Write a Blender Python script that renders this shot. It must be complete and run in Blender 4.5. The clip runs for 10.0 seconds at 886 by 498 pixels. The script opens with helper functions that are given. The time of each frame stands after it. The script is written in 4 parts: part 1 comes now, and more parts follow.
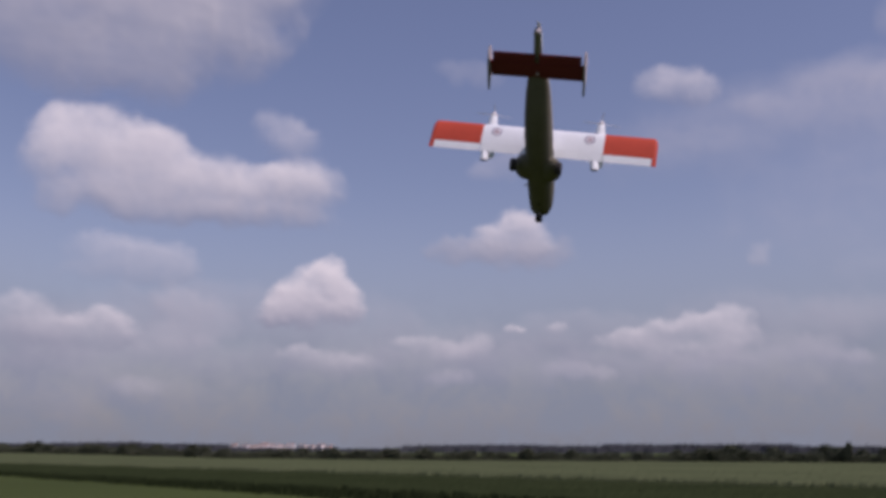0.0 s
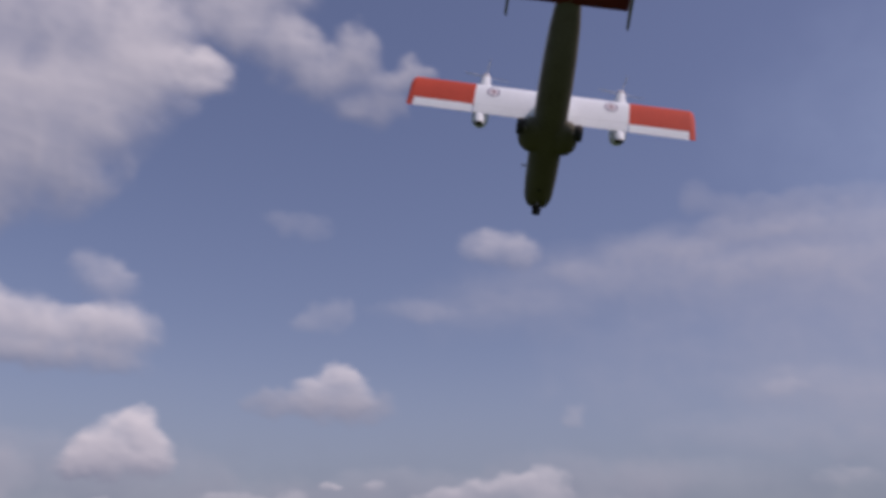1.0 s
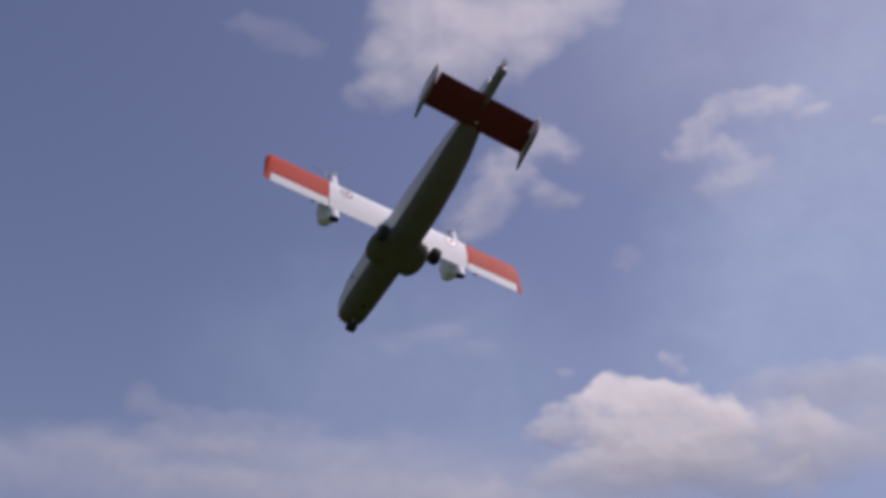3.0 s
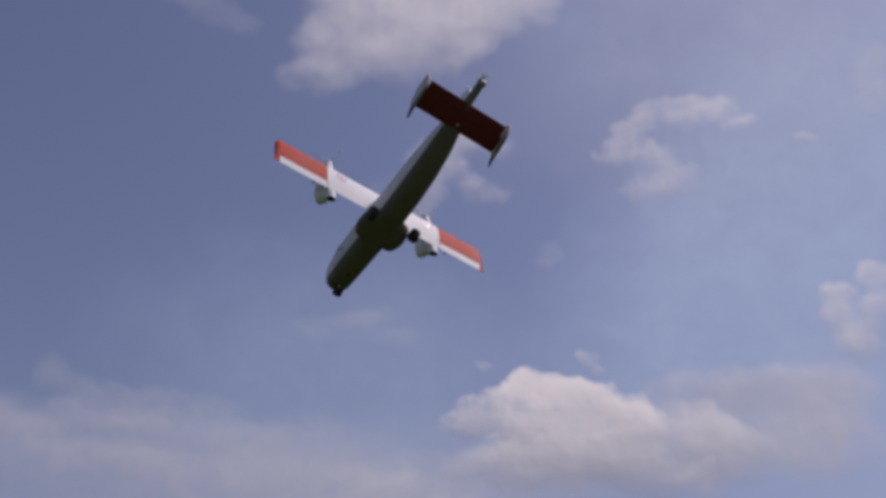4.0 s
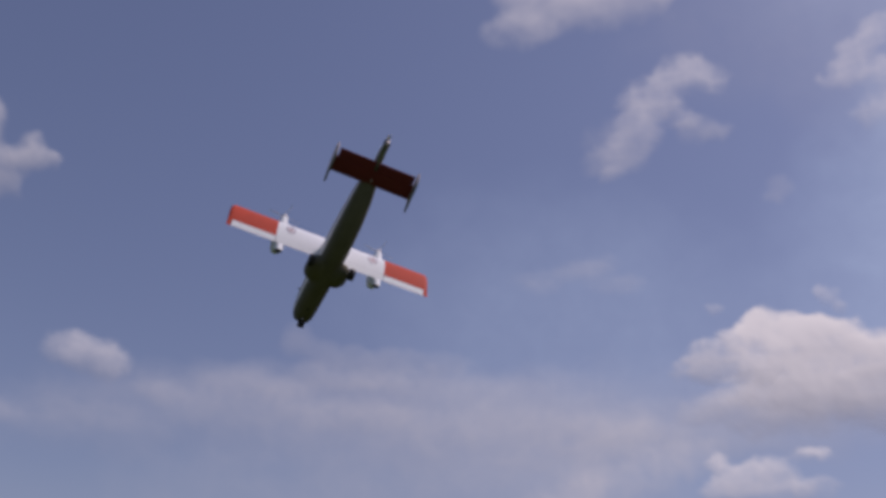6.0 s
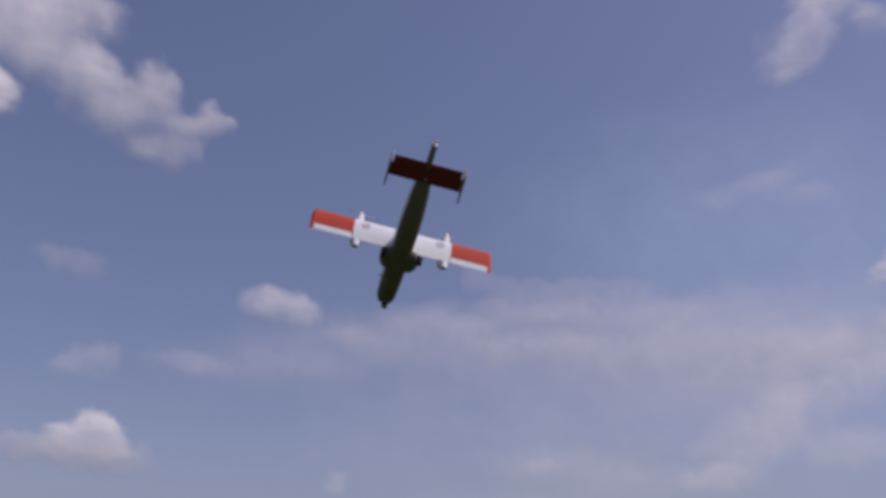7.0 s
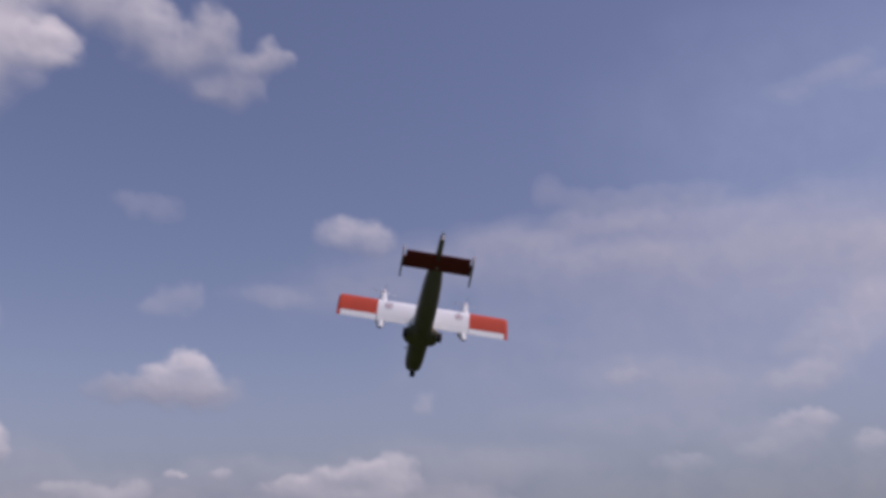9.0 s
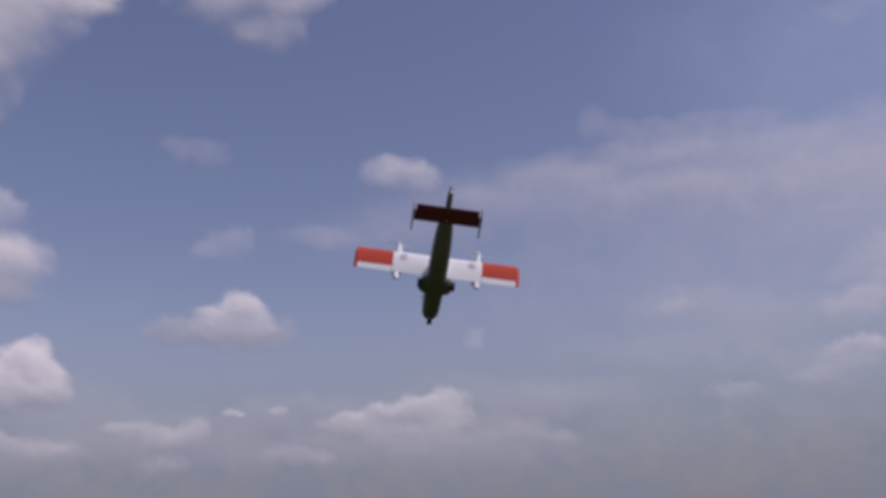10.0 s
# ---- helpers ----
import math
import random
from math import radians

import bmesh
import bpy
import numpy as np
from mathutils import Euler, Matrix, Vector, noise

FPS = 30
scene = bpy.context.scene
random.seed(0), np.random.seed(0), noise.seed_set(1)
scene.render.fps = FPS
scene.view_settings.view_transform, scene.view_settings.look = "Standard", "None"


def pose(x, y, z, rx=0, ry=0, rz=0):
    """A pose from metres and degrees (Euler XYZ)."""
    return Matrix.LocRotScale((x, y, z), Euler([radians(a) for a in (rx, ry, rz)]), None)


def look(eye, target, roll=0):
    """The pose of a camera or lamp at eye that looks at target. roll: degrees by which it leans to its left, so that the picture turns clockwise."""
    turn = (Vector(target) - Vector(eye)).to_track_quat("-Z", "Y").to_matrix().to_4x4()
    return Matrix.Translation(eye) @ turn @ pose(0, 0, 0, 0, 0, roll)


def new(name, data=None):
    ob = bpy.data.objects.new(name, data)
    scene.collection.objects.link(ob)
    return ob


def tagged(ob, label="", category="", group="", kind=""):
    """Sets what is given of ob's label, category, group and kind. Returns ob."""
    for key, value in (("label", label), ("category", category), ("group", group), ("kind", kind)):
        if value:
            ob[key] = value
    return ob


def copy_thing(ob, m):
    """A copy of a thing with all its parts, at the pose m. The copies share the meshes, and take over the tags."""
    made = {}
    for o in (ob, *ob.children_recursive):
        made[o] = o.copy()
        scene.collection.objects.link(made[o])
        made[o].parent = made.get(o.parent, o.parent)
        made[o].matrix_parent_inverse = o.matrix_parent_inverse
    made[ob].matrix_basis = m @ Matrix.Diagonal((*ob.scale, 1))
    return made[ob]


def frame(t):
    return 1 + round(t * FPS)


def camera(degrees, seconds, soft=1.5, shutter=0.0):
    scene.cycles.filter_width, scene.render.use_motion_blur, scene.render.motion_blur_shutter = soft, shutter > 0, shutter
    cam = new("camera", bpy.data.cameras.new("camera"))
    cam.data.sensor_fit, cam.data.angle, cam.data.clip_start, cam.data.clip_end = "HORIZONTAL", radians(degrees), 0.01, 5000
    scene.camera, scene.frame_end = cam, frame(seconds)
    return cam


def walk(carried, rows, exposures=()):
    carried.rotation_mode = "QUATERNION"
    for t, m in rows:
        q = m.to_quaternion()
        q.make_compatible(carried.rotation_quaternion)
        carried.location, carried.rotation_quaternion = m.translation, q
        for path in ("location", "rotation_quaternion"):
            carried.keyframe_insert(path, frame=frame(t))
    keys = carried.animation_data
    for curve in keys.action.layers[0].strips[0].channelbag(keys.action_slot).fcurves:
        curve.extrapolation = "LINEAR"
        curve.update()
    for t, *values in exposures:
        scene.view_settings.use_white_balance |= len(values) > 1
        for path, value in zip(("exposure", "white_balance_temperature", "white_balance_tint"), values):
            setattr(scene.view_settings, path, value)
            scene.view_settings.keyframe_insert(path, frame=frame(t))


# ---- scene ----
# ---- camera ----
cam = camera(47.0, 10.0, soft=3.8, shutter=0.4)
AIR = pose(0, 0, 4.80, -22.28, 8.37, 6.07)
walk(cam, [
    (0.0, pose(1.206, -6.094, 2.993, 101.17, -0.19, 16.76)),
    (0.2, pose(1.005, -5.825, 2.846, 103.24, -0.49, 15.17)),
    (0.5, pose(0.612, -5.237, 2.667, 106.85, -0.45, 13.37)),
    (0.7, pose(0.340, -4.868, 2.581, 109.16, -0.60, 10.99)),
    (1.0, pose(-0.000, -4.576, 2.502, 109.86, -0.12, 6.55)),
    (1.2, pose(-0.242, -4.447, 2.474, 110.86, 0.61, 1.12)),
    (1.5, pose(-0.570, -4.351, 2.508, 114.67, 1.37, -8.56)),
    (1.7, pose(-0.749, -4.319, 2.479, 116.92, 1.03, -12.74)),
    (2.0, pose(-0.971, -4.280, 2.477, 117.48, -0.35, -17.67)),
    (2.5, pose(-1.339, -3.922, 2.363, 119.06, -0.23, -21.15)),
    (3.0, pose(-1.641, -3.827, 2.233, 121.24, 0.72, -25.75)),
    (3.2, pose(-1.772, -3.860, 2.222, 121.55, 0.51, -29.05)),
    (4.3, pose(-2.260, -4.515, 1.552, 120.48, -0.02, -31.08)),
    (4.5, pose(-2.249, -4.615, 1.480, 120.86, -0.35, -30.85)),
    (5.0, pose(-2.041, -4.922, 1.462, 121.54, -0.21, -28.19)),
    (5.5, pose(-1.526, -5.436, 1.650, 119.99, -1.12, -23.83)),
    (6.0, pose(-1.046, -6.033, 1.755, 117.70, -1.96, -18.00)),
    (6.2, pose(-0.881, -6.283, 1.804, 116.63, -2.33, -15.66)),
    (7.3, pose(-0.384, -7.325, 1.678, 113.07, -0.82, -4.87)),
    (7.5, pose(-0.353, -7.365, 1.742, 112.81, -0.49, -4.02)),
    (8.0, pose(-0.362, -7.543, 1.920, 111.97, 0.25, -2.75)),
    (8.5, pose(-0.333, -7.837, 2.224, 110.68, 0.75, -2.21)),
    (8.8, pose(-0.197, -8.051, 2.527, 109.62, 1.40, -1.83)),
    (9.0, pose(-0.101, -8.202, 2.657, 109.07, 1.18, -1.62)),
    (9.2, pose(0.027, -8.509, 2.752, 108.13, 1.28, -1.06)),
    (9.5, pose(0.167, -8.932, 2.722, 106.96, 1.42, 0.25)),
    (9.7, pose(0.216, -8.878, 2.693, 106.01, 1.62, 0.93)),
    (10.0, pose(0.195, -8.524, 2.682, 105.58, 2.00, 1.41)),
], exposures=[(0.0, 0.05, 6880, 41), (0.5, -0.13, 6880, 40), (1.0, -0.09, 6880, 39), (1.5, -0.06, 6900, 39), (1.8, -0.04, 6930, 38), (3.0, -0.04, 6930, 38), (4.5, -0.23, 6980, 37), (5.5, -0.19, 6980, 37), (6.0, -0.09, 6930, 38), (7.5, -0.04, 6880, 40), (9.5, -0.04, 6880, 41), (10.0, -0.09, 6880, 41)])

# ---- light ----
SUN_EL, SUN_AZ = 53.0, 104.0   # degrees; azimuth clockwise from +y
world = bpy.data.worlds.new("sky_world")
scene.world = world
world.use_nodes = True
wn = world.node_tree
sky = wn.nodes.new("ShaderNodeTexSky")
sky.sky_type, sky.sun_disc = "NISHITA", False
sky.sun_elevation, sky.sun_rotation = radians(SUN_EL), radians(SUN_AZ)
sky.air_density, sky.dust_density, sky.ozone_density = 1.2, 1.5, 3.3
wn.nodes["Background"].inputs["Strength"].default_value = 0.086
wn.links.new(sky.outputs["Color"], wn.nodes["Background"].inputs["Color"])
sun_data = bpy.data.lights.new("sun", "SUN")
sun_data.energy, sun_data.angle, sun_data.color = 2.6, radians(0.5), (1.0, 0.96, 0.91)
sun_lamp = new("sun", sun_data)
a, e = radians(SUN_AZ), radians(SUN_EL)
sun_way = Vector((math.sin(a) * math.cos(e), math.cos(a) * math.cos(e), math.sin(e)))
sun_lamp.matrix_world = look(sun_way * 50, (0, 0, 0))


# ---- materials ----
def material(name, colour, rough=0.5, metal=0.0, vary=0.12, scale=8.0, bump=0.0, fine=60.0, spec=0.5):
    """Paint, plastic or metal: two scales of tone variation, roughness variation and optional fine relief."""
    m = bpy.data.materials.new(name)
    m.use_nodes = True
    nt = m.node_tree
    b = nt.nodes["Principled BSDF"]
    tc = nt.nodes.new("ShaderNodeTexCoord")
    n1, n2 = nt.nodes.new("ShaderNodeTexNoise"), nt.nodes.new("ShaderNodeTexNoise")
    n1.inputs["Scale"].default_value, n1.inputs["Detail"].default_value = scale, 4
    n2.inputs["Scale"].default_value, n2.inputs["Detail"].default_value = fine, 3
    for n in (n1, n2):
        nt.links.new(tc.outputs["Object"], n.inputs["Vector"])
    add = nt.nodes.new("ShaderNodeMath")
    add.operation = "ADD"
    nt.links.new(n1.outputs["Fac"], add.inputs[0])
    nt.links.new(n2.outputs["Fac"], add.inputs[1])
    mr = nt.nodes.new("ShaderNodeMapRange")
    mr.inputs["From Min"].default_value, mr.inputs["From Max"].default_value = 0.6, 1.4
    mr.inputs["To Min"].default_value, mr.inputs["To Max"].default_value = 1 - vary, 1 + vary
    nt.links.new(add.outputs[0], mr.inputs["Value"])
    mul = nt.nodes.new("ShaderNodeVectorMath")
    mul.operation = "SCALE"
    mul.inputs[0].default_value = colour
    nt.links.new(mr.outputs[0], mul.inputs["Scale"])
    nt.links.new(mul.outputs[0], b.inputs["Base Color"])
    rr = nt.nodes.new("ShaderNodeMapRange")
    rr.inputs["To Min"].default_value, rr.inputs["To Max"].default_value = max(rough - 0.12, 0.03), min(rough + 0.12, 1)
    nt.links.new(n1.outputs["Fac"], rr.inputs["Value"])
    nt.links.new(rr.outputs[0], b.inputs["Roughness"])
    b.inputs["Metallic"].default_value = metal
    b.inputs["Specular IOR Level"].default_value = spec
    if bump:
        bp = nt.nodes.new("ShaderNodeBump")
        bp.inputs["Strength"].default_value, bp.inputs["Distance"].default_value = bump, 0.01
        nt.links.new(n2.outputs["Fac"], bp.inputs["Height"])
        nt.links.new(bp.outputs[0], b.inputs["Normal"])
    return m


WHITE = material("white_paint", (0.73, 0.82, 0.84), 0.6, vary=0.06, spec=0.2)
SHELL = material("light_grey_paint", (0.60, 0.62, 0.63), 0.5, vary=0.08, spec=0.3)
RED = material("orange_red_paint", (0.52, 0.078, 0.045), 0.65, vary=0.1, spec=0.12)
FIN_PALE = material("pale_fin_paint", (0.60, 0.53, 0.53), 0.5, vary=0.1, spec=0.3)
GREY = material("dull_grey_metal", (0.27, 0.27, 0.28), 0.6, 0.2)
# red darkened in its base colour to stand for the tailplane's shaded underside
TAIL_RED_SHADED = material("tail_red_shaded", (0.16, 0.023, 0.028), 0.5, vary=0.1, spec=0.25)
OLIVE = material("dark_olive_paint", (0.132, 0.132, 0.099), 0.75, vary=0.15, spec=0.12)
RUBBER = material("tyre_rubber", (0.018, 0.018, 0.018), 0.8, vary=0.2)
STEEL = material("dull_steel", (0.46, 0.46, 0.47), 0.6, 0.4)
DARK_METAL = material("dark_metal", (0.03, 0.03, 0.032), 0.6, 0.3)
BLADE = material("grey_composite", (0.78, 0.79, 0.81), 0.4)
BOOM = material("grey_green_tube", (0.16, 0.18, 0.15), 0.5)
NAVY = material("roundel_blue", (0.15, 0.15, 0.23), 0.6, spec=0.2)
MAROON = material("roundel_centre", (0.22, 0.11, 0.14), 0.6, spec=0.2)
GLASS = material("tinted_canopy", (0.03, 0.035, 0.045), 0.08, spec=0.8)


def leaf_material(name, dark, light, scale):
    m = bpy.data.materials.new(name)
    m.use_nodes = True
    nt = m.node_tree
    b = nt.nodes["Principled BSDF"]
    geo = nt.nodes.new("ShaderNodeNewGeometry")
    tc = nt.nodes.new("ShaderNodeTexCoord")
    no = nt.nodes.new("ShaderNodeTexNoise")
    no.inputs["Scale"].default_value, no.inputs["Detail"].default_value = scale, 5
    nt.links.new(tc.outputs["Object"], no.inputs["Vector"])
    mix = nt.nodes.new("ShaderNodeMath")
    mix.operation = "MULTIPLY_ADD"
    mix.inputs[1].default_value, mix.inputs[2].default_value = 0.45, 0.0
    nt.links.new(geo.outputs["Random Per Island"], mix.inputs[0])
    add = nt.nodes.new("ShaderNodeMath")
    nt.links.new(mix.outputs[0], add.inputs[0])
    nt.links.new(no.outputs["Fac"], add.inputs[1])
    ramp = nt.nodes.new("ShaderNodeValToRGB")
    ramp.color_ramp.elements[0].position, ramp.color_ramp.elements[0].color = 0.4, (*dark, 1)
    ramp.color_ramp.elements[1].position, ramp.color_ramp.elements[1].color = 0.95, (*light, 1)
    nt.links.new(add.outputs[0], ramp.inputs[0])
    nt.links.new(ramp.outputs[0], b.inputs["Base Color"])
    b.inputs["Roughness"].default_value = 0.95
    b.inputs["Specular IOR Level"].default_value = 0.0
    return m


LEAF = leaf_material("leaves", (0.055, 0.068, 0.046), (0.075, 0.090, 0.058), 0.4)
# the blue of distant haze is put into this leaf colour
FAR_LEAF_HAZED = leaf_material("far_woods_hazed_leaves", (0.031, 0.037, 0.044), (0.040, 0.047, 0.052), 0.02)
CROP = leaf_material("crop_canopy", (0.055, 0.075, 0.038), (0.088, 0.113, 0.058), 0.05)
# very dark base colour, with the shade among the blades put into it
RANK = leaf_material("rank_grass_shaded", (0.018, 0.028, 0.012), (0.029, 0.042, 0.018), 0.12)
BARK = material("bark", (0.09, 0.07, 0.05), 0.9, vary=0.3, scale=3)
ROOF = material("clay_roof", (0.42, 0.27, 0.2), 0.8, vary=0.2, scale=0.6)
RENDERED = material("white_render", (0.8, 0.77, 0.74), 0.85, vary=0.06, scale=0.5)
BRICK = material("red_brick", (0.4, 0.2, 0.14), 0.85, vary=0.15, scale=0.8)
PANE = material("window_pane", (0.05, 0.06, 0.08), 0.1, spec=0.8)


def ground_material():
    m = bpy.data.materials.new("meadow_grass")
    m.use_nodes = True
    nt = m.node_tree
    b = nt.nodes["Principled BSDF"]
    tc = nt.nodes.new("ShaderNodeTexCoord")
    fine, broad = nt.nodes.new("ShaderNodeTexNoise"), nt.nodes.new("ShaderNodeTexNoise")
    fine.inputs["Scale"].default_value, fine.inputs["Detail"].default_value = 2.5, 6
    broad.inputs["Scale"].default_value, broad.inputs["Detail"].default_value = 0.02, 4
    add = nt.nodes.new("ShaderNodeMath")
    for k, n in enumerate((fine, broad)):
        nt.links.new(tc.outputs["Object"], n.inputs["Vector"])
        nt.links.new(n.outputs["Fac"], add.inputs[k])
    ramp = nt.nodes.new("ShaderNodeValToRGB")
    ramp.color_ramp.elements[0].position, ramp.color_ramp.elements[0].color = 0.35, (0.035, 0.055, 0.015, 1)
    ramp.color_ramp.elements[1].position, ramp.color_ramp.elements[1].color = 0.75, (0.075, 0.105, 0.03, 1)
    half = nt.nodes.new("ShaderNodeMath")
    half.operation = "MULTIPLY"
    half.inputs[1].default_value = 0.5
    nt.links.new(add.outputs[0], half.inputs[0])
    nt.links.new(half.outputs[0], ramp.inputs[0])
    nt.links.new(ramp.outputs[0], b.inputs["Base Color"])
    b.inputs["Roughness"].default_value = 0.95
    b.inputs["Specular IOR Level"].default_value = 0.05
    bp = nt.nodes.new("ShaderNodeBump")
    bp.inputs["Strength"].default_value, bp.inputs["Distance"].default_value = 0.6, 0.1
    nt.links.new(fine.outputs["Fac"], bp.inputs["Height"])
    nt.links.new(bp.outputs[0], b.inputs["Normal"])
    return m


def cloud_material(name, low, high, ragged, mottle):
    """Distant sky backdrop: glowing vapour that thins out towards its ragged rim, with sunlight and the shade of its
    base painted into its tone.
    """
    m = bpy.data.materials.new(name)
    m.use_nodes = True
    nt = m.node_tree
    nt.nodes.remove(nt.nodes["Principled BSDF"])
    out = nt.nodes["Material Output"]
    at = nt.nodes.new("ShaderNodeAttribute")
    at.attribute_name = "puff_depth"
    tc = nt.nodes.new("ShaderNodeTexCoord")
    no = nt.nodes.new("ShaderNodeTexNoise")
    no.inputs["Scale"].default_value, no.inputs["Detail"].default_value, no.inputs["Roughness"].default_value = 0.011, 4, 0.5
    no.inputs["Distortion"].default_value = 0.4
    nt.links.new(tc.outputs["Object"], no.inputs["Vector"])
    k = nt.nodes.new("ShaderNodeMath")
    k.operation = "MULTIPLY_ADD"
    k.inputs[1].default_value, k.inputs[2].default_value = ragged, -0.5 * ragged
    nt.links.new(no.outputs["Fac"], k.inputs[0])
    add = nt.nodes.new("ShaderNodeMath")
    nt.links.new(at.outputs["Fac"], add.inputs[0])
    nt.links.new(k.outputs[0], add.inputs[1])
    soft = nt.nodes.new("ShaderNodeAttribute")
    soft.attribute_name = "puff_rim"
    mr = nt.nodes.new("ShaderNodeMapRange")
    mr.interpolation_type = "SMOOTHSTEP"
    mr.inputs["From Min"].default_value = 0.0
    nt.links.new(add.outputs[0], mr.inputs["Value"])
    nt.links.new(soft.outputs["Fac"], mr.inputs["From Max"])
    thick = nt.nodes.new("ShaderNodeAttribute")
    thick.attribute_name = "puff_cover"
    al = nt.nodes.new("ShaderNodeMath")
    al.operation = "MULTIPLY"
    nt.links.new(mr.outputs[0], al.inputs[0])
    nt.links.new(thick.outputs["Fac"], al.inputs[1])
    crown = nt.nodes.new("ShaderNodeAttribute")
    crown.attribute_name = "puff_shading"
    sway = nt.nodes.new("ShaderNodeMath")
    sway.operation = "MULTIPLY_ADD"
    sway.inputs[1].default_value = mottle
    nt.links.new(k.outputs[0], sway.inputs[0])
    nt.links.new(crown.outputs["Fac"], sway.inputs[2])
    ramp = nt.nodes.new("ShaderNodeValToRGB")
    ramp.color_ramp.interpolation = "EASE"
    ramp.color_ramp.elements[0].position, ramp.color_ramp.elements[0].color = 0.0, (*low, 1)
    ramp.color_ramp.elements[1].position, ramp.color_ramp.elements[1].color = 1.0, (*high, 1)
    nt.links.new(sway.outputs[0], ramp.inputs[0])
    glow, tr, mix = nt.nodes.new("ShaderNodeEmission"), nt.nodes.new("ShaderNodeBsdfTransparent"), nt.nodes.new("ShaderNodeMixShader")
    nt.links.new(ramp.outputs[0], glow.inputs["Color"])
    nt.links.new(al.outputs[0], mix.inputs[0])
    nt.links.new(tr.outputs[0], mix.inputs[1])
    nt.links.new(glow.outputs[0], mix.inputs[2])
    nt.links.new(mix.outputs[0], out.inputs["Surface"])
    return m


def veil_material():
    """Thin cloud and haze painted as a glow far behind everything, uneven at two scales."""
    m = bpy.data.materials.new("veil_vapour")
    m.use_nodes = True
    nt = m.node_tree
    nt.nodes.remove(nt.nodes["Principled BSDF"])
    out = nt.nodes["Material Output"]
    cover, tint, tc = nt.nodes.new("ShaderNodeAttribute"), nt.nodes.new("ShaderNodeAttribute"), nt.nodes.new("ShaderNodeTexCoord")
    cover.attribute_name, tint.attribute_name = "veil_cover", "veil_glow"
    value = cover.outputs["Fac"]
    for scale, detail, swing in ((0.0035, 4, 0.45), (0.014, 3, 0.2)):
        no, mr, mul = nt.nodes.new("ShaderNodeTexNoise"), nt.nodes.new("ShaderNodeMapRange"), nt.nodes.new("ShaderNodeMath")
        no.inputs["Scale"].default_value, no.inputs["Detail"].default_value, no.inputs["Distortion"].default_value = scale, detail, 0.5
        mr.inputs["From Min"].default_value, mr.inputs["From Max"].default_value = 0.25, 0.75
        mr.inputs["To Min"].default_value, mr.inputs["To Max"].default_value = 1 - swing / 2, 1 + swing / 2
        mul.operation, mul.use_clamp = "MULTIPLY", True
        nt.links.new(tc.outputs["Object"], no.inputs["Vector"])
        nt.links.new(no.outputs["Fac"], mr.inputs["Value"])
        nt.links.new(value, mul.inputs[0])
        nt.links.new(mr.outputs[0], mul.inputs[1])
        value = mul.outputs[0]
    glow, tr, mix = nt.nodes.new("ShaderNodeEmission"), nt.nodes.new("ShaderNodeBsdfTransparent"), nt.nodes.new("ShaderNodeMixShader")
    nt.links.new(tint.outputs["Color"], glow.inputs["Color"])
    nt.links.new(value, mix.inputs[0])
    nt.links.new(tr.outputs[0], mix.inputs[1])
    nt.links.new(glow.outputs[0], mix.inputs[2])
    nt.links.new(mix.outputs[0], out.inputs["Surface"])
    return m


GRASS = ground_material()
CLOUD_SHADED, CLOUD_SUNLIT = (0.207, 0.256, 0.320), (0.592, 0.655, 0.674)
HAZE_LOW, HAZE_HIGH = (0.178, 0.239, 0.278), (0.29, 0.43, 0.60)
CLOUD = cloud_material("cloud_painted_glow", CLOUD_SHADED, CLOUD_SUNLIT, 0.34, 0.1)
VEIL = veil_material()


# ---- builders ----
def part(name, bm, mat, parent=None, label="", smooth=40):
    """Links a bmesh as one mesh object under a thing or a part."""
    me = bpy.data.meshes.new(name)
    bmesh.ops.recalc_face_normals(bm, faces=bm.faces)
    for f in bm.faces:
        f.smooth = True
    for ed in bm.edges:
        if len(ed.link_faces) == 2 and ed.calc_face_angle(0) > radians(smooth):
            ed.smooth = False
    bm.to_mesh(me)
    bm.free()
    me.materials.append(mat)
    ob = new(name, me)
    ob.parent = parent
    if label:
        ob["label"] = label
    return ob


def thing(name, m, label, category, group="", kind=""):
    ob = new(name)
    ob.matrix_world = m
    return tagged(ob, label, category, group, kind)


def skin(bm, rings, close=True, cap=True):
    """Faces between rings of equal length, each a list of places."""
    vs = [[bm.verts.new(p) for p in r] for r in rings]
    n = len(vs[0])
    for r, s in zip(vs, vs[1:]):
        for i in range(n if close else n - 1):
            j = (i + 1) % n
            bm.faces.new((r[i], r[j], s[j], s[i]))
    if cap and close:
        bm.faces.new(vs[0])
        bm.faces.new(vs[-1])
    return vs


def tube(bm, p, q, r0, r1, n=12):
    p, q = Vector(p), Vector(q)
    turn = (q - p).to_track_quat("Z", "Y").to_matrix()
    rings = []
    for c, r in ((p, r0), (q, r1)):
        rings.append([c + turn @ Vector((r * math.cos(2 * math.pi * k / n), r * math.sin(2 * math.pi * k / n), 0)) for k in range(n)])
    skin(bm, rings)


def spin(bm, profile, centre, axis, n=24):
    """A turned body: profile of (distance along the axis, radius)."""
    turn = Vector(axis).to_track_quat("Z", "Y").to_matrix()
    rings = []
    for d, r in profile:
        rings.append([Vector(centre) + turn @ Vector((r * math.cos(2 * math.pi * k / n), r * math.sin(2 * math.pi * k / n), d)) for k in range(n)])
    skin(bm, rings)


# ---- the tilt-wing model aircraft ----
# Body axes: x to its right, y to its nose, z up.
craft = thing("model_aircraft", AIR, "white, orange-red and olive tilt-wing model aircraft hovering, wing upright", "model aircraft")


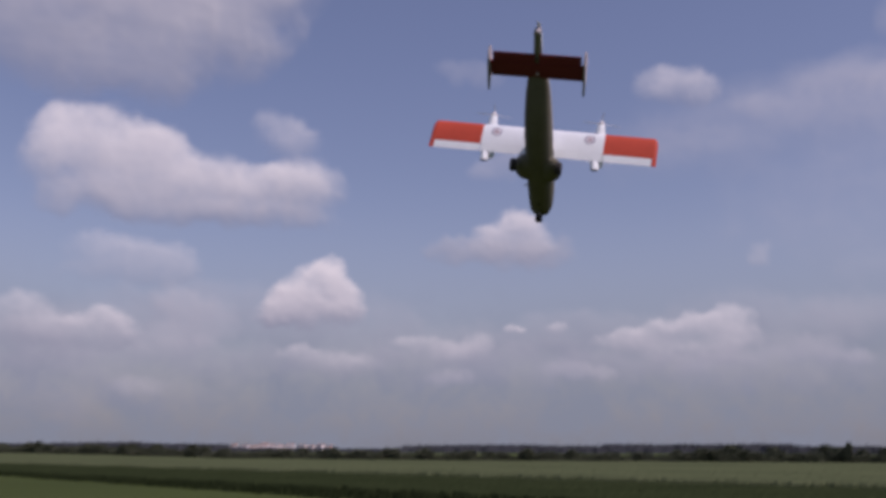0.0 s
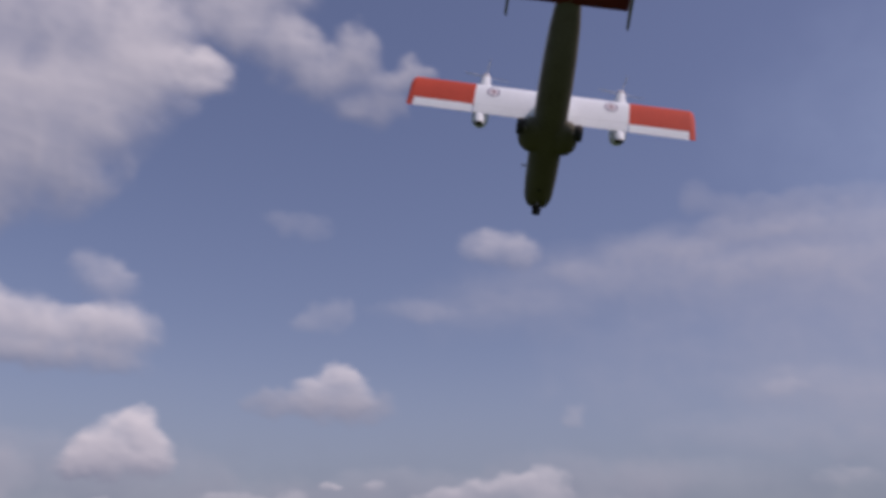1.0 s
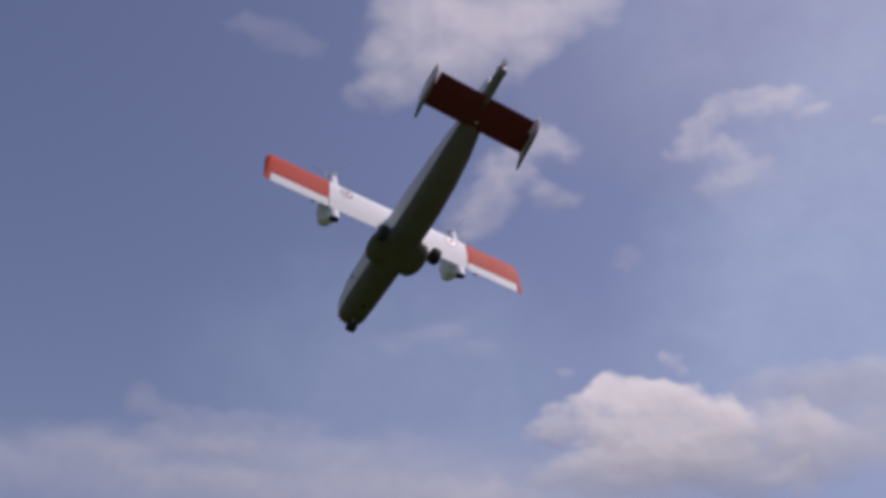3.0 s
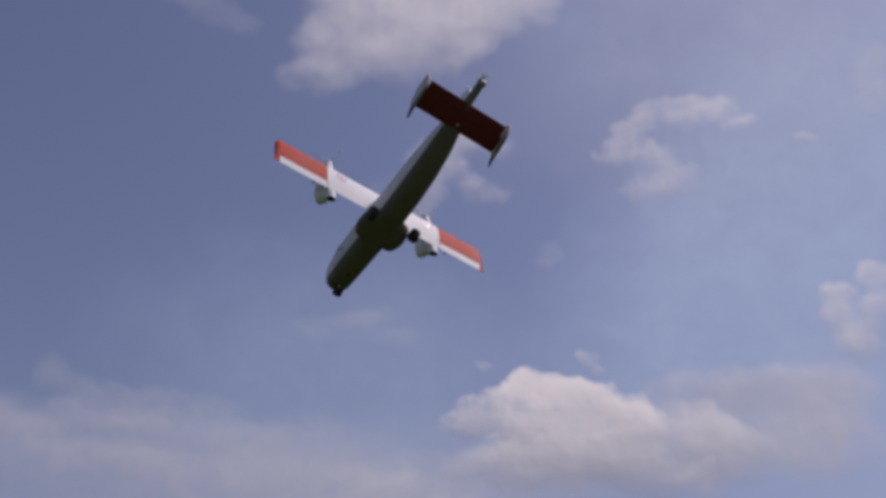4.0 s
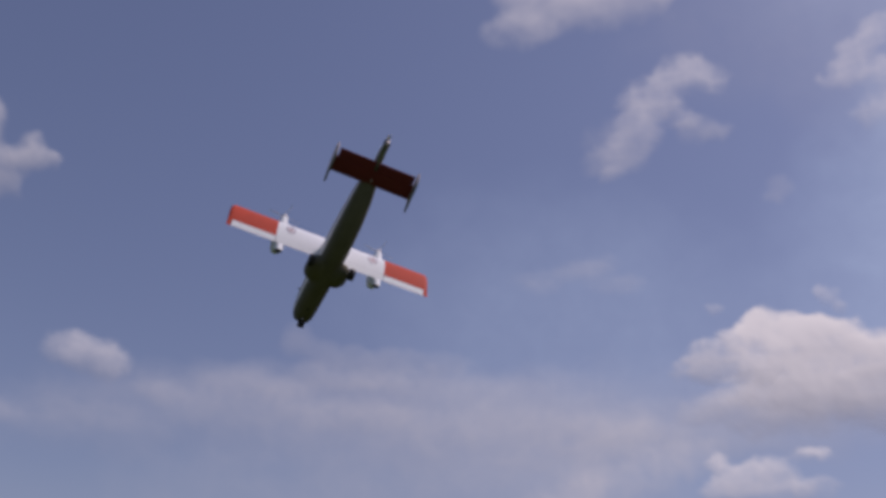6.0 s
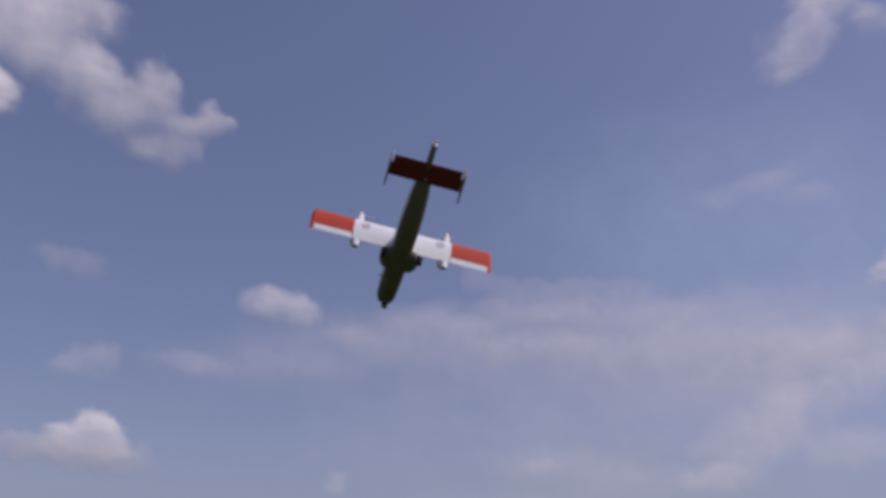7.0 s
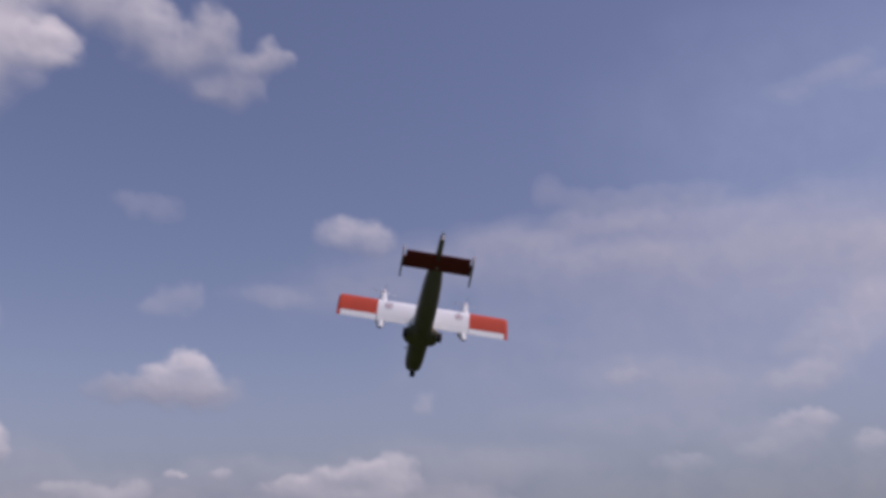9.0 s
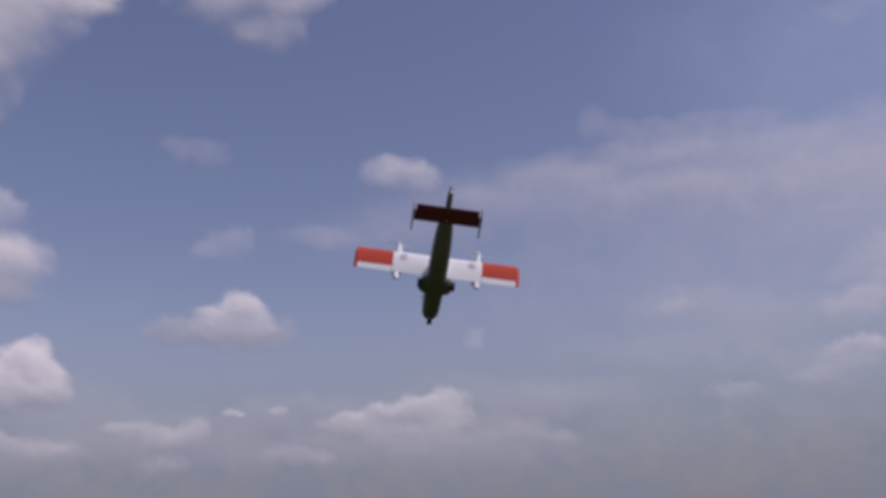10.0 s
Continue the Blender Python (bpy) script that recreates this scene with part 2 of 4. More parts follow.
def fuselage_rings(lo, hi, n):
    """Rounded-box sections between two angles, from the nose to the tail."""
    sections = [(0.506, 0.014, -0.058, -0.028), (0.502, 0.042, -0.082, 0.004), (0.488, 0.064, -0.100, 0.034), (0.45, 0.079, -0.110, 0.066),
                (0.36, 0.086, -0.114, 0.115), (0.20, 0.089, -0.116, 0.142), (0.05, 0.090, -0.116, 0.142), (-0.10, 0.089, -0.111, 0.140),
                (-0.25, 0.089, -0.092, 0.142), (-0.40, 0.085, -0.058, 0.145), (-0.55, 0.076, -0.002, 0.146), (-0.64, 0.064, 0.046, 0.144),
                (-0.70, 0.050, 0.074, 0.138), (-0.75, 0.034, 0.086, 0.128), (-0.79, 0.018, 0.094, 0.116)]
    rings = []
    for y, w, zb, zt in sections:
        c, h = (zb + zt) / 2, (zt - zb) / 2
        ring = []
        for k in range(n + 1):
            t = lo + (hi - lo) * k / n
            cx, sz = math.cos(t), math.sin(t)
            ring.append(Vector((0.94 * w * math.copysign(abs(cx) ** 0.72, cx), y, c + h * math.copysign(abs(sz) ** 0.72, sz))))
        rings.append(ring)
    return rings


bm = bmesh.new()
skin(bm, fuselage_rings(radians(5), radians(202), 30), close=False)
fuselage = part("fuselage_shell", bm, SHELL, craft, "pale grey painted upper fuselage")
bm = bmesh.new()
skin(bm, fuselage_rings(radians(-158), radians(5), 22), close=False)
belly = part("belly", bm, OLIVE, craft, "dark olive painted belly")
bm = bmesh.new()
spin(bm, [(0, 0.010), (0.003, 0.010), (0.003, 0.006)], (0, 0.345, -0.1135), (0, 0, -1), 16)
part("belly_port", bm, DARK_METAL, belly, "small round black port")
bm = bmesh.new()
bmesh.ops.create_uvsphere(bm, u_segments=20, v_segments=10, radius=1, matrix=Matrix.LocRotScale((0, 0.33, 0.10), None, (0.066, 0.115, 0.042)))
part("canopy", bm, GLASS, craft, "dark tinted cockpit canopy")
bm = bmesh.new()
tube(bm, (-0.078, 0.27, -0.02), (-0.104, 0.272, -0.022), 0.004, 0.003, 8)
tube(bm, (-0.103, 0.262, -0.022), (-0.103, 0.284, -0.022), 0.003, 0.003, 8)
part("pitot_tube", bm, STEEL, craft, "small metal probe")


def fairing(side):
    """The rounded pod on the lower flank that holds a main wheel leg."""
    bm = bmesh.new()
    rings = []
    for k in range(13):
        u = -1 + 2 * k / 12
        g = max(1 - abs(u) ** 2.4, 0.0) ** 0.5
        rings.append([Vector((side * (0.075 + (0.072 * g + 0.002) * math.cos(t)), 0.015 + 0.105 * u, -0.068 + (0.052 * g + 0.002) * math.sin(t)))
                      for t in [2 * math.pi * j / 18 for j in range(18)]])
    skin(bm, rings)
    return part("wheel_fairing", bm, OLIVE, craft, "dark olive rounded gear pod")


def wheel(x, y, z, r, w, leg_top, name):
    bm = bmesh.new()
    spin(bm, [(-w / 2, r * 0.55), (-w / 2, r * 0.85), (-w * 0.35, r * 0.97), (0, r), (w * 0.35, r * 0.97), (w / 2, r * 0.85), (w / 2, r * 0.55)], (x, y, z), (1, 0, 0), 24)
    tyre = part(name, bm, RUBBER, craft, "black rubber wheel")
    bm = bmesh.new()
    spin(bm, [(-w * 0.55, r * 0.2), (-w * 0.45, r * 0.56), (w * 0.45, r * 0.56), (w * 0.55, r * 0.2)], (x, y, z), (1, 0, 0), 16)
    part("rim", bm, DARK_METAL, tyre)
    bm = bmesh.new()
    tube(bm, leg_top, (x, y, z), 0.006, 0.005, 10)
    part("gear_leg", bm, STEEL, craft, "thin metal gear leg")


for side in (-1, 1):
    fairing(side)
    wheel(side * 0.140, -0.085, -0.135, 0.041, 0.038, (side * 0.10, -0.03, -0.08), "main_wheel")
wheel(0, 0.462, -0.142, 0.028, 0.042, (0, 0.425, -0.085), "nose_wheel")

# ---- the upright wing: chord along z, upper surface towards the tail ----
Z_LE, Z_TE, Y_W = 0.214, -0.004, -0.022


def foil(s):
    """Half thickness at a share s of the chord behind the leading edge."""
    return 0.155 * (Z_LE - Z_TE) * 5 * (0.2969 * math.sqrt(s) - 0.126 * s - 0.3516 * s * s + 0.2843 * s ** 3 - 0.1015 * s ** 4)


def wing_piece(name, x0, x1, s0, s1, mat, label="", shrink=0.0, parent=None, n=14, tip=0):
    """A length of the wing between two stations, from chord share s0 to s1; tip rounds its far end."""
    bm = bmesh.new()
    shares = [s0 + (s1 - s0) * (0.5 - 0.5 * math.cos(math.pi * k / n)) for k in range(n + 1)]
    stations = [(x0, 1.0, 0.0), (x1, 1.0, 0.0)]
    if tip:
        stations = [(x0 + (x1 - x0) * math.sin(u), max(math.cos(u), 0.12), 1 - math.cos(u)) for u in [math.pi / 2 * k / 6 for k in range(7)]]
    rings = []
    for x, thick, cut in stations:
        top = [Vector((x, Y_W - foil(s) * (1 - shrink) * thick, Z_LE - (s + cut * 0.30 * (1 - s)) * (Z_LE - Z_TE))) for s in shares]
        low = [Vector((x, Y_W + 0.62 * foil(s) * (1 - shrink) * thick, Z_LE - (s + cut * 0.30 * (1 - s)) * (Z_LE - Z_TE))) for s in reversed(shares)]
        if s0 == 0:
            low = low[:-1]
        rings.append(top + low)
    skin(bm, rings)
    return part(name, bm, mat, parent or craft, label, 50)


HINGE = 0.745
wing_piece("wing_centre", -0.388, 0.388, 0.0, HINGE, WHITE, "white painted inner wing")
for side in (-1, 1):
    wing_piece("outer_wing", side * 0.388, side * 0.690, 0.0, HINGE, RED, "glossy orange-red outer wing panel")
    wing_piece("aileron", side * 0.391, side * 0.687, HINGE + 0.012, 1.0, WHITE, "white aileron strip", 0.04)
    wing_piece("flap", side * 0.088, side * 0.385, HINGE + 0.003, 1.0, WHITE, "white flap", 0.0)
    wing_piece("wing_tip", side * 0.690, side * 0.719, 0.0, 1.0, RED, "rounded orange-red wing tip", tip=1)

    # Roundel: dark ring, pale ring, dark centre, laid on the upper surface.
    rx, rz = side * 0.297, 0.150
    s_at = (Z_LE - rz) / (Z_LE - Z_TE)
    for r0, r1, mat, lift in ((0.025, 0.033, NAVY, 0.0012), (0.0, 0.025, BLADE, 0.0012), (0.0, 0.012, MAROON, 0.0024)):
        bm = bmesh.new()
        rings = []
        for r in (r1, max(r0, 0.0005)):
            ring = []
            for k in range(24):
                u = 2 * math.pi * k / 24
                z = rz + r * math.sin(u)
                ring.append(Vector((rx + r * math.cos(u), Y_W - foil((Z_LE - z) / (Z_LE - Z_TE)) - lift, z)))
            rings.append(ring)
        skin(bm, rings, cap=r0 == 0.0)
        part("roundel", bm, mat, craft, "dark roundel marking")

    # Engine pod under the wing, its spinner upward and its jet pipe down.
    nx, ny = side * 0.349, 0.030
    bm = bmesh.new()
    rings = []
    for z, rw, rd, dy, cut in ((-0.054, 0.0245, 0.025, -0.032, 0.6), (-0.046, 0.0262, 0.028, -0.030, 0.5), (-0.004, 0.030, 0.040, -0.016, 0.1), (0.05, 0.042, 0.060, 0.034, 0), (0.12, 0.044, 0.065, 0.037, 0), (0.19, 0.041, 0.060, 0.020, 0), (0.250, 0.033, 0.038, -0.012, 0), (0.292, 0.026, 0.026, -0.020, 0), (0.304, 0.0235, 0.0235, -0.022, 0)):
        rings.append([Vector((nx + rw * math.cos(u), ny + dy + rd * math.sin(u), z + cut * rd * math.sin(u))) for u in [2 * math.pi * k / 20 for k in range(20)]])
    skin(bm, rings)
    pod = part("engine_nacelle", bm, WHITE, craft, "white engine nacelle with a slanted tail end")
    bm = bmesh.new()
    mouth = sum(rings[0], Vector()) / 20
    slant = Vector((0, 0.6, -1)).normalized()
    skin(bm, [[mouth + (v - mouth) * k + slant * d for v in rings[0]] for k, d in ((0.93, 0.0005), (0.90, 0.006), (0.80, 0.006), (0.76, 0.001))])
    part("jet_pipe", bm, DARK_METAL, pod, "black jet pipe")
    bm = bmesh.new()
    spin(bm, [(0.0, 0.0228), (0.012, 0.022), (0.026, 0.015), (0.036, 0.007), (0.038, 0.001)], (nx, ny - 0.024, 0.309), (0, 0, 1), 20)
    # white spinner in the grey paint, which stands for its shade
    part("spinner", bm, SHELL, pod, "white spinner toned grey as if shaded")
    for k in range(4):
        u = math.pi / 2 * k + 0.12
        out, across = Vector((math.cos(u), math.sin(u), 0)), Vector((-math.sin(u), math.cos(u), 0))
        bm = bmesh.new()
        rings = []
        for r, c, twist in ((0.018, 0.0022, 50), (0.04, 0.0026, 40), (0.08, 0.0026, 28), (0.10, 0.002, 20), (0.118, 0.0012, 16)):
            a1 = radians(twist)
            d1 = across * math.cos(a1) + Vector((0, 0, math.sin(a1)))
            d2 = Vector((0, 0, math.cos(a1))) - across * math.sin(a1)
            o = Vector((nx, ny - 0.024, 0.320)) + out * r
            rings.append([o - d1 * c, o + d2 * 0.0012, o + d1 * c, o - d2 * 0.0012])
        skin(bm, rings)
        part("propeller_blade", bm, BLADE, pod, "slim pale grey propeller blade")
    bm = bmesh.new()
    bmesh.ops.create_cube(bm, size=1, matrix=Matrix.LocRotScale((side * 0.455, 0.004, 0.035), Euler((0.5, 0, 0)), (0.006, 0.018, 0.02)))
    bmesh.ops.bevel(bm, geom=bm.edges[:], offset=0.0015, segments=1, affect="EDGES")
    part("control_horn", bm, DARK_METAL, craft, "small dark control horn")

# ---- tail ----
S_LE, S_TE = Vector((0, -0.664, 0.064)), Vector((0, -0.823, 0.102))
along, normal = (S_TE - S_LE), Vector((0, -0.232, -0.972))


def tail_piece(name, x0, x1, s0, s1, mat, label, thick=0.010):
    bm = bmesh.new()
    rings = []
    for x in (x0, x1):
        ring = []
        for k in range(9):
            s = s0 + (s1 - s0) * k / 8
            ring.append(S_LE + along * s + normal * thick * math.sqrt(max(s * (1.02 - s), 0) * 4) + Vector((x, 0, 0)))
        for k in range(9):
            s = s1 + (s0 - s1) * k / 8
            ring.append(S_LE + along * s - normal * (thick * math.sqrt(max(s * (1.02 - s), 0) * 4) + 0.0004) + Vector((x, 0, 0)))
        rings.append(ring)
    skin(bm, rings)
    return part(name, bm, mat, craft, label)


tail_piece("tailplane", -0.267, 0.267, 0.0, 0.62, TAIL_RED_SHADED, "red tailplane darkened as in shade")
for side in (-1, 1):
    tail_piece("elevator", side * 0.012, side * 0.254, 0.628, 1.0, TAIL_RED_SHADED, "red elevator darkened as in shade", 0.009)
    # End fin: a swept plate with a white foot.
    for name, outline, mat, label in (("end_fin", [(-0.640, 0.030), (-0.668, 0.085), (-0.735, 0.132), (-0.812, 0.140), (-0.836, 0.132), (-0.828, 0.100), (-0.800, 0.062), (-0.700, 0.045)], FIN_PALE, "pale pinkish white end fin"),
                                      ("fin_foot", [(-0.612, -0.008), (-0.636, 0.0295), (-0.700, 0.0445), (-0.800, 0.0615), (-0.760, 0.040), (-0.680, 0.018)], BOOM, "dark grey lower fin tip")):
        bm = bmesh.new()
        rings = [[Vector((side * (0.276 + dx), y, z)) for y, z in outline] for dx in (-0.006, 0.006)]
        skin(bm, rings)
        bmesh.ops.bevel(bm, geom=[ed for ed in bm.edges if abs(ed.verts[0].co.x - ed.verts[1].co.x) < 1e-6], offset=0.0025, segments=2, affect="EDGES")
        part(name, bm, mat, craft, label)
bm = bmesh.new()
spin(bm, [(0, 0.009), (0.002, 0.008), (0.004, 0.004)], (0.004, -0.70, 0.0625), (0, -0.232, -0.972), 12)
part("screw_head", bm, STEEL, craft, "dull metal screw head under the tailplane")
bm = bmesh.new()
rings = [[Vector((dx, y, z)) for y, z in [(-0.60, 0.13), (-0.70, 0.215), (-0.80, 0.245), (-0.858, 0.238), (-0.845, 0.19), (-0.80, 0.112)]] for dx in (-0.009, 0.009)]
skin(bm, rings)
bmesh.ops.bevel(bm, geom=bm.edges[:], offset=0.003, segments=2, affect="EDGES")
part("centre_fin", bm, WHITE, craft, "white centre fin")
bm = bmesh.new()
tube(bm, (0, -0.775, 0.126), (0, -0.925, 0.156), 0.026, 0.022, 16)
part("tail_boom", bm, BOOM, craft, "grey-green tail boom")
bm = bmesh.new()
spin(bm, [(-0.024, 0.014), (-0.018, 0.022), (0.016, 0.022), (0.022, 0.015), (0.044, 0.010), (0.050, 0.004)], (0, -0.936, 0.160), (0, 0, 1), 16)
hub = part("rotor_hub", bm, GREY, craft, "dull grey tail rotor hub")
for k, (z, u0) in enumerate(((0.196, 1.45), (0.186, 1.75))):
    for flip in (0, math.pi):
        u = u0 + flip
        out, across = Vector((math.cos(u), math.sin(u), 0)), Vector((-math.sin(u), math.cos(u), 0))
        bm = bmesh.new()
        rings = []
        for r, c in ((0.004, 0.004), (0.02, 0.006), (0.04, 0.005), (0.052, 0.003)):
            o = Vector((0, -0.932, z)) + out * r
            rings.append([o - across * c, o + Vector((0, 0, 0.001)), o + across * c, o - Vector((0, 0, 0.001))])
        skin(bm, rings)
        part("rotor_blade", bm, BLADE, hub, "pale grey tail rotor blade")


# ---- land ----
def ground_sheet():
    bm = bmesh.new()
    rng = random.Random(4)
    radii = [0, 4, 10, 20, 40, 60, 80, 110, 150, 220, 320, 450, 650, 900, 1300, 1900, 2800, 4600]
    rings = []
    for r in radii[1:]:
        rings.append([bm.verts.new((r * math.cos(t), r * math.sin(t), rng.uniform(-0.05, 0.05) if r < 300 else 0.0)) for t in [2 * math.pi * k / 72 for k in range(72)]])
    c = bm.verts.new((0, 0, 0))
    for k in range(72):
        bm.faces.new((c, rings[0][k], rings[0][(k + 1) % 72]))
        for r, s in zip(rings, rings[1:]):
            bm.faces.new((r[k], s[k], s[(k + 1) % 72], r[(k + 1) % 72]))
    ob = part("ground", bm, GRASS)
    return tagged(ob, "flat green meadow reaching to the horizon", "ground", kind="structure")


ground_sheet()


def place(az, dist, z=0.0):
    a = radians(az)
    return Vector((dist * math.sin(a), dist * math.cos(a), z))


def edge_line(az, off, slope):
    """Distance, by azimuth, of a straight field edge that runs off to the north-west."""
    a = radians(az)
    return off / max(math.cos(a) + slope * math.sin(a), 0.3)


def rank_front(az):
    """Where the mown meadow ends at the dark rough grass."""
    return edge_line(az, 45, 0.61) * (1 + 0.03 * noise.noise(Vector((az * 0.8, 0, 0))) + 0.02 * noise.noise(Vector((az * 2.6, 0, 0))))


def field_turn(az):
    """Where the rough grass gives way to the pale crop."""
    return edge_line(az, 77, 0.55) * (1 + 0.06 * noise.noise(Vector((az * 0.5, 4.0, 0))) + 0.03 * noise.noise(Vector((az * 2.3, 9.0, 0))))


def hedge_line(az):
    """Where the crop ends at the hedgerow, which draws away to the north-west."""
    return float(np.interp(az, (-48, -40, -34, -29, -17, 10), (720, 620, 380, 275, 228, 226)))


def standing_growth(name, near, far, top, mat, edge, tuft, label, category, seed):
    """Standing grass or grain: a rough canopy, a ragged stalk edge facing the viewer and loose blades over its nearer part."""
    rng = np.random.default_rng(seed)
    verts, faces = [], []
    azs = np.arange(-50, 26, 0.25)
    shares = [0, 0.02, 0.06, 0.12, 0.2, 0.3, 0.4, 0.5, 0.6, 0.7, 0.8, 0.9, 1.0]
    for az in azs:
        for d in shares:
            verts.append(tuple(place(az, near(az) + d * (far(az) - near(az)), top + rng.uniform(-0.03, 0.03) - (top * 0.6 if d == 0 else 0))))
    m = len(shares)
    for i in range(len(azs) - 1):
        for j in range(m - 1):
            faces.append((i * m + j, i * m + j + 1, (i + 1) * m + j + 1, (i + 1) * m + j))
    front, n = 26000, 50000
    az = rng.uniform(-50, 26, n)
    d = np.where(np.arange(n) < front, 1.0 - edge * rng.uniform(0, 1, n) ** 1.6, 0)
    inner = rng.uniform(0, 1, n) ** 1.4 * 0.8
    for i, (a, dd) in enumerate(zip(az, d)):
        if i >= front:
            dd = inner[i] * (far(a) - near(a))
        p = place(a, near(a) + dd)
        h = top + (rng.uniform(-0.1, tuft) if dd > -0.6 else -rng.uniform(0.1, 0.9) * top * min(-dd / edge * 1.6, 1))
        z0 = 0.0 if dd < 1.5 else top - 0.15
        w = rng.uniform(0.03, 0.07)
        u = rng.uniform(0, math.pi)
        lx, ly = rng.normal(0, 0.08, 2)
        k = len(verts)
        verts += [(p.x - w * math.cos(u), p.y - w * math.sin(u), z0), (p.x + w * math.cos(u), p.y + w * math.sin(u), z0), (p.x + lx, p.y + ly, h)]
        faces.append((k, k + 1, k + 2))
    me = bpy.data.meshes.new(name)
    me.from_pydata(verts, [], faces)
    me.materials.append(mat)
    tagged(new(name, me), label, category, kind="stuff")


# grass band added for the dark strip in front of the crop
standing_growth("rough_grass", rank_front, lambda az: field_turn(az) + 6, 0.5, RANK, 10.0, 0.06, "rank grass standing beyond the mown meadow, darkened as if shaded", "grass", 7)
standing_growth("crop_field", field_turn, hedge_line, 0.75, CROP, 24.0, 0.12, "pale green standing grain crop behind the rough grass", "crop field", 8)


def leaf_cloud(rng, blobs, n, size):
    """Small leaf clumps strewn through the outer part of ellipsoids (x, y, z, rx, ry, rz)."""
    verts, faces = [], []
    for k in range(n):
        x, y, z, rx, ry, rz = blobs[rng.randrange(len(blobs))]
        v = Vector((rng.gauss(0, 1), rng.gauss(0, 1), rng.gauss(0, 1))).normalized() * rng.uniform(0.55, 1.08)
        c = Vector((x + v.x * rx, y + v.y * ry, z + v.z * rz))
        a, b = Vector((rng.gauss(0, 1), rng.gauss(0, 1), rng.gauss(0, 1))).normalized(), Vector((rng.gauss(0, 1), rng.gauss(0, 1), rng.gauss(0, 1))).normalized()
        s = size * rng.uniform(0.6, 1.3)
        i = len(verts)
        verts += [tuple(c - a * s), tuple(c + b * s * 0.7), tuple(c + a * s), tuple(c - b * s * 0.7)]
        faces.append((i, i + 1, i + 2, i + 3))
    return verts, faces


def tree(seed, height, spread, at, squat=False):
    rng = random.Random(seed)
    ob = thing("tree", Matrix.Translation(at), "leafy green tree in the hedgerow beyond the crop" if not squat else "low rounded green bush in the hedgerow", "tree" if not squat else "bush", "hedgerow trees")
    bm = bmesh.new()
    th = height * (0.35 if not squat else 0.2)
    tube(bm, (0, 0, 0), (0.1, 0, th), 0.05 * height * 0.6, 0.03 * height * 0.6, 8)
    for k in range(5):
        u = k * 1.26 + rng.random()
        tube(bm, (0.1, 0, th * 0.9), (spread * 0.6 * math.cos(u), spread * 0.6 * math.sin(u), height * rng.uniform(0.5, 0.75)), 0.025 * height * 0.6, 0.008 * height, 6)
    part("trunk", bm, BARK, ob)
    blobs = []
    for k in range(7):
        u, q = rng.uniform(0, 6.28), rng.uniform(0, 0.55)
        zc = height * (rng.uniform(0.45, 0.82) if not squat else rng.uniform(0.3, 0.7))
        r = spread * rng.uniform(0.35, 0.6)
        blobs.append((spread * q * math.cos(u), spread * q * math.sin(u), zc, r, r, min(r * 0.9, height - zc)))
    verts, faces = leaf_cloud(rng, blobs, 1000, height * 0.055)
    me = bpy.data.meshes.new("crown")
    me.from_pydata(verts, [], faces)
    me.materials.append(LEAF)
    new("crown", me).parent = ob
    return ob


kinds = [tree(1, 5.2, 3.0, place(-47.5, 700)), tree(2, 4.4, 2.8, place(-39.0, 600)), tree(3, 3.6, 3.2, place(-35.6, 445), True), tree(5, 2.9, 3.4, place(-33.5, 365), True)]
rng = random.Random(11)
az = -47.0
while az < 16:
    away = hedge_line(az) / 228
    az += rng.uniform(0.12, 0.28) / away ** 0.5
    k = rng.choice((0, 1, 2, 2, 3, 3, 3))
    s = rng.uniform(0.75, 1.05) * (0.88 if az > -3 else 0.68) * away ** 0.8
    m = Matrix.Translation(place(az, hedge_line(az) + rng.uniform(-3, 9) * away)) @ pose(0, 0, 0, 0, 0, rng.uniform(0, 360))
    ob = copy_thing(kinds[k], m)
    ob.scale = (s * 1.35, s * 1.35, s)
# one tall slim tree that stands clear of the hedge
tall = copy_thing(kinds[0], Matrix.Translation(place(5.0, 224)) @ pose(0, 0, 0, 0, 0, 40))
tall.scale = (0.5, 0.5, 0.98)
tagged(tall, "taller dark slim tree standing clear of the hedgerow")


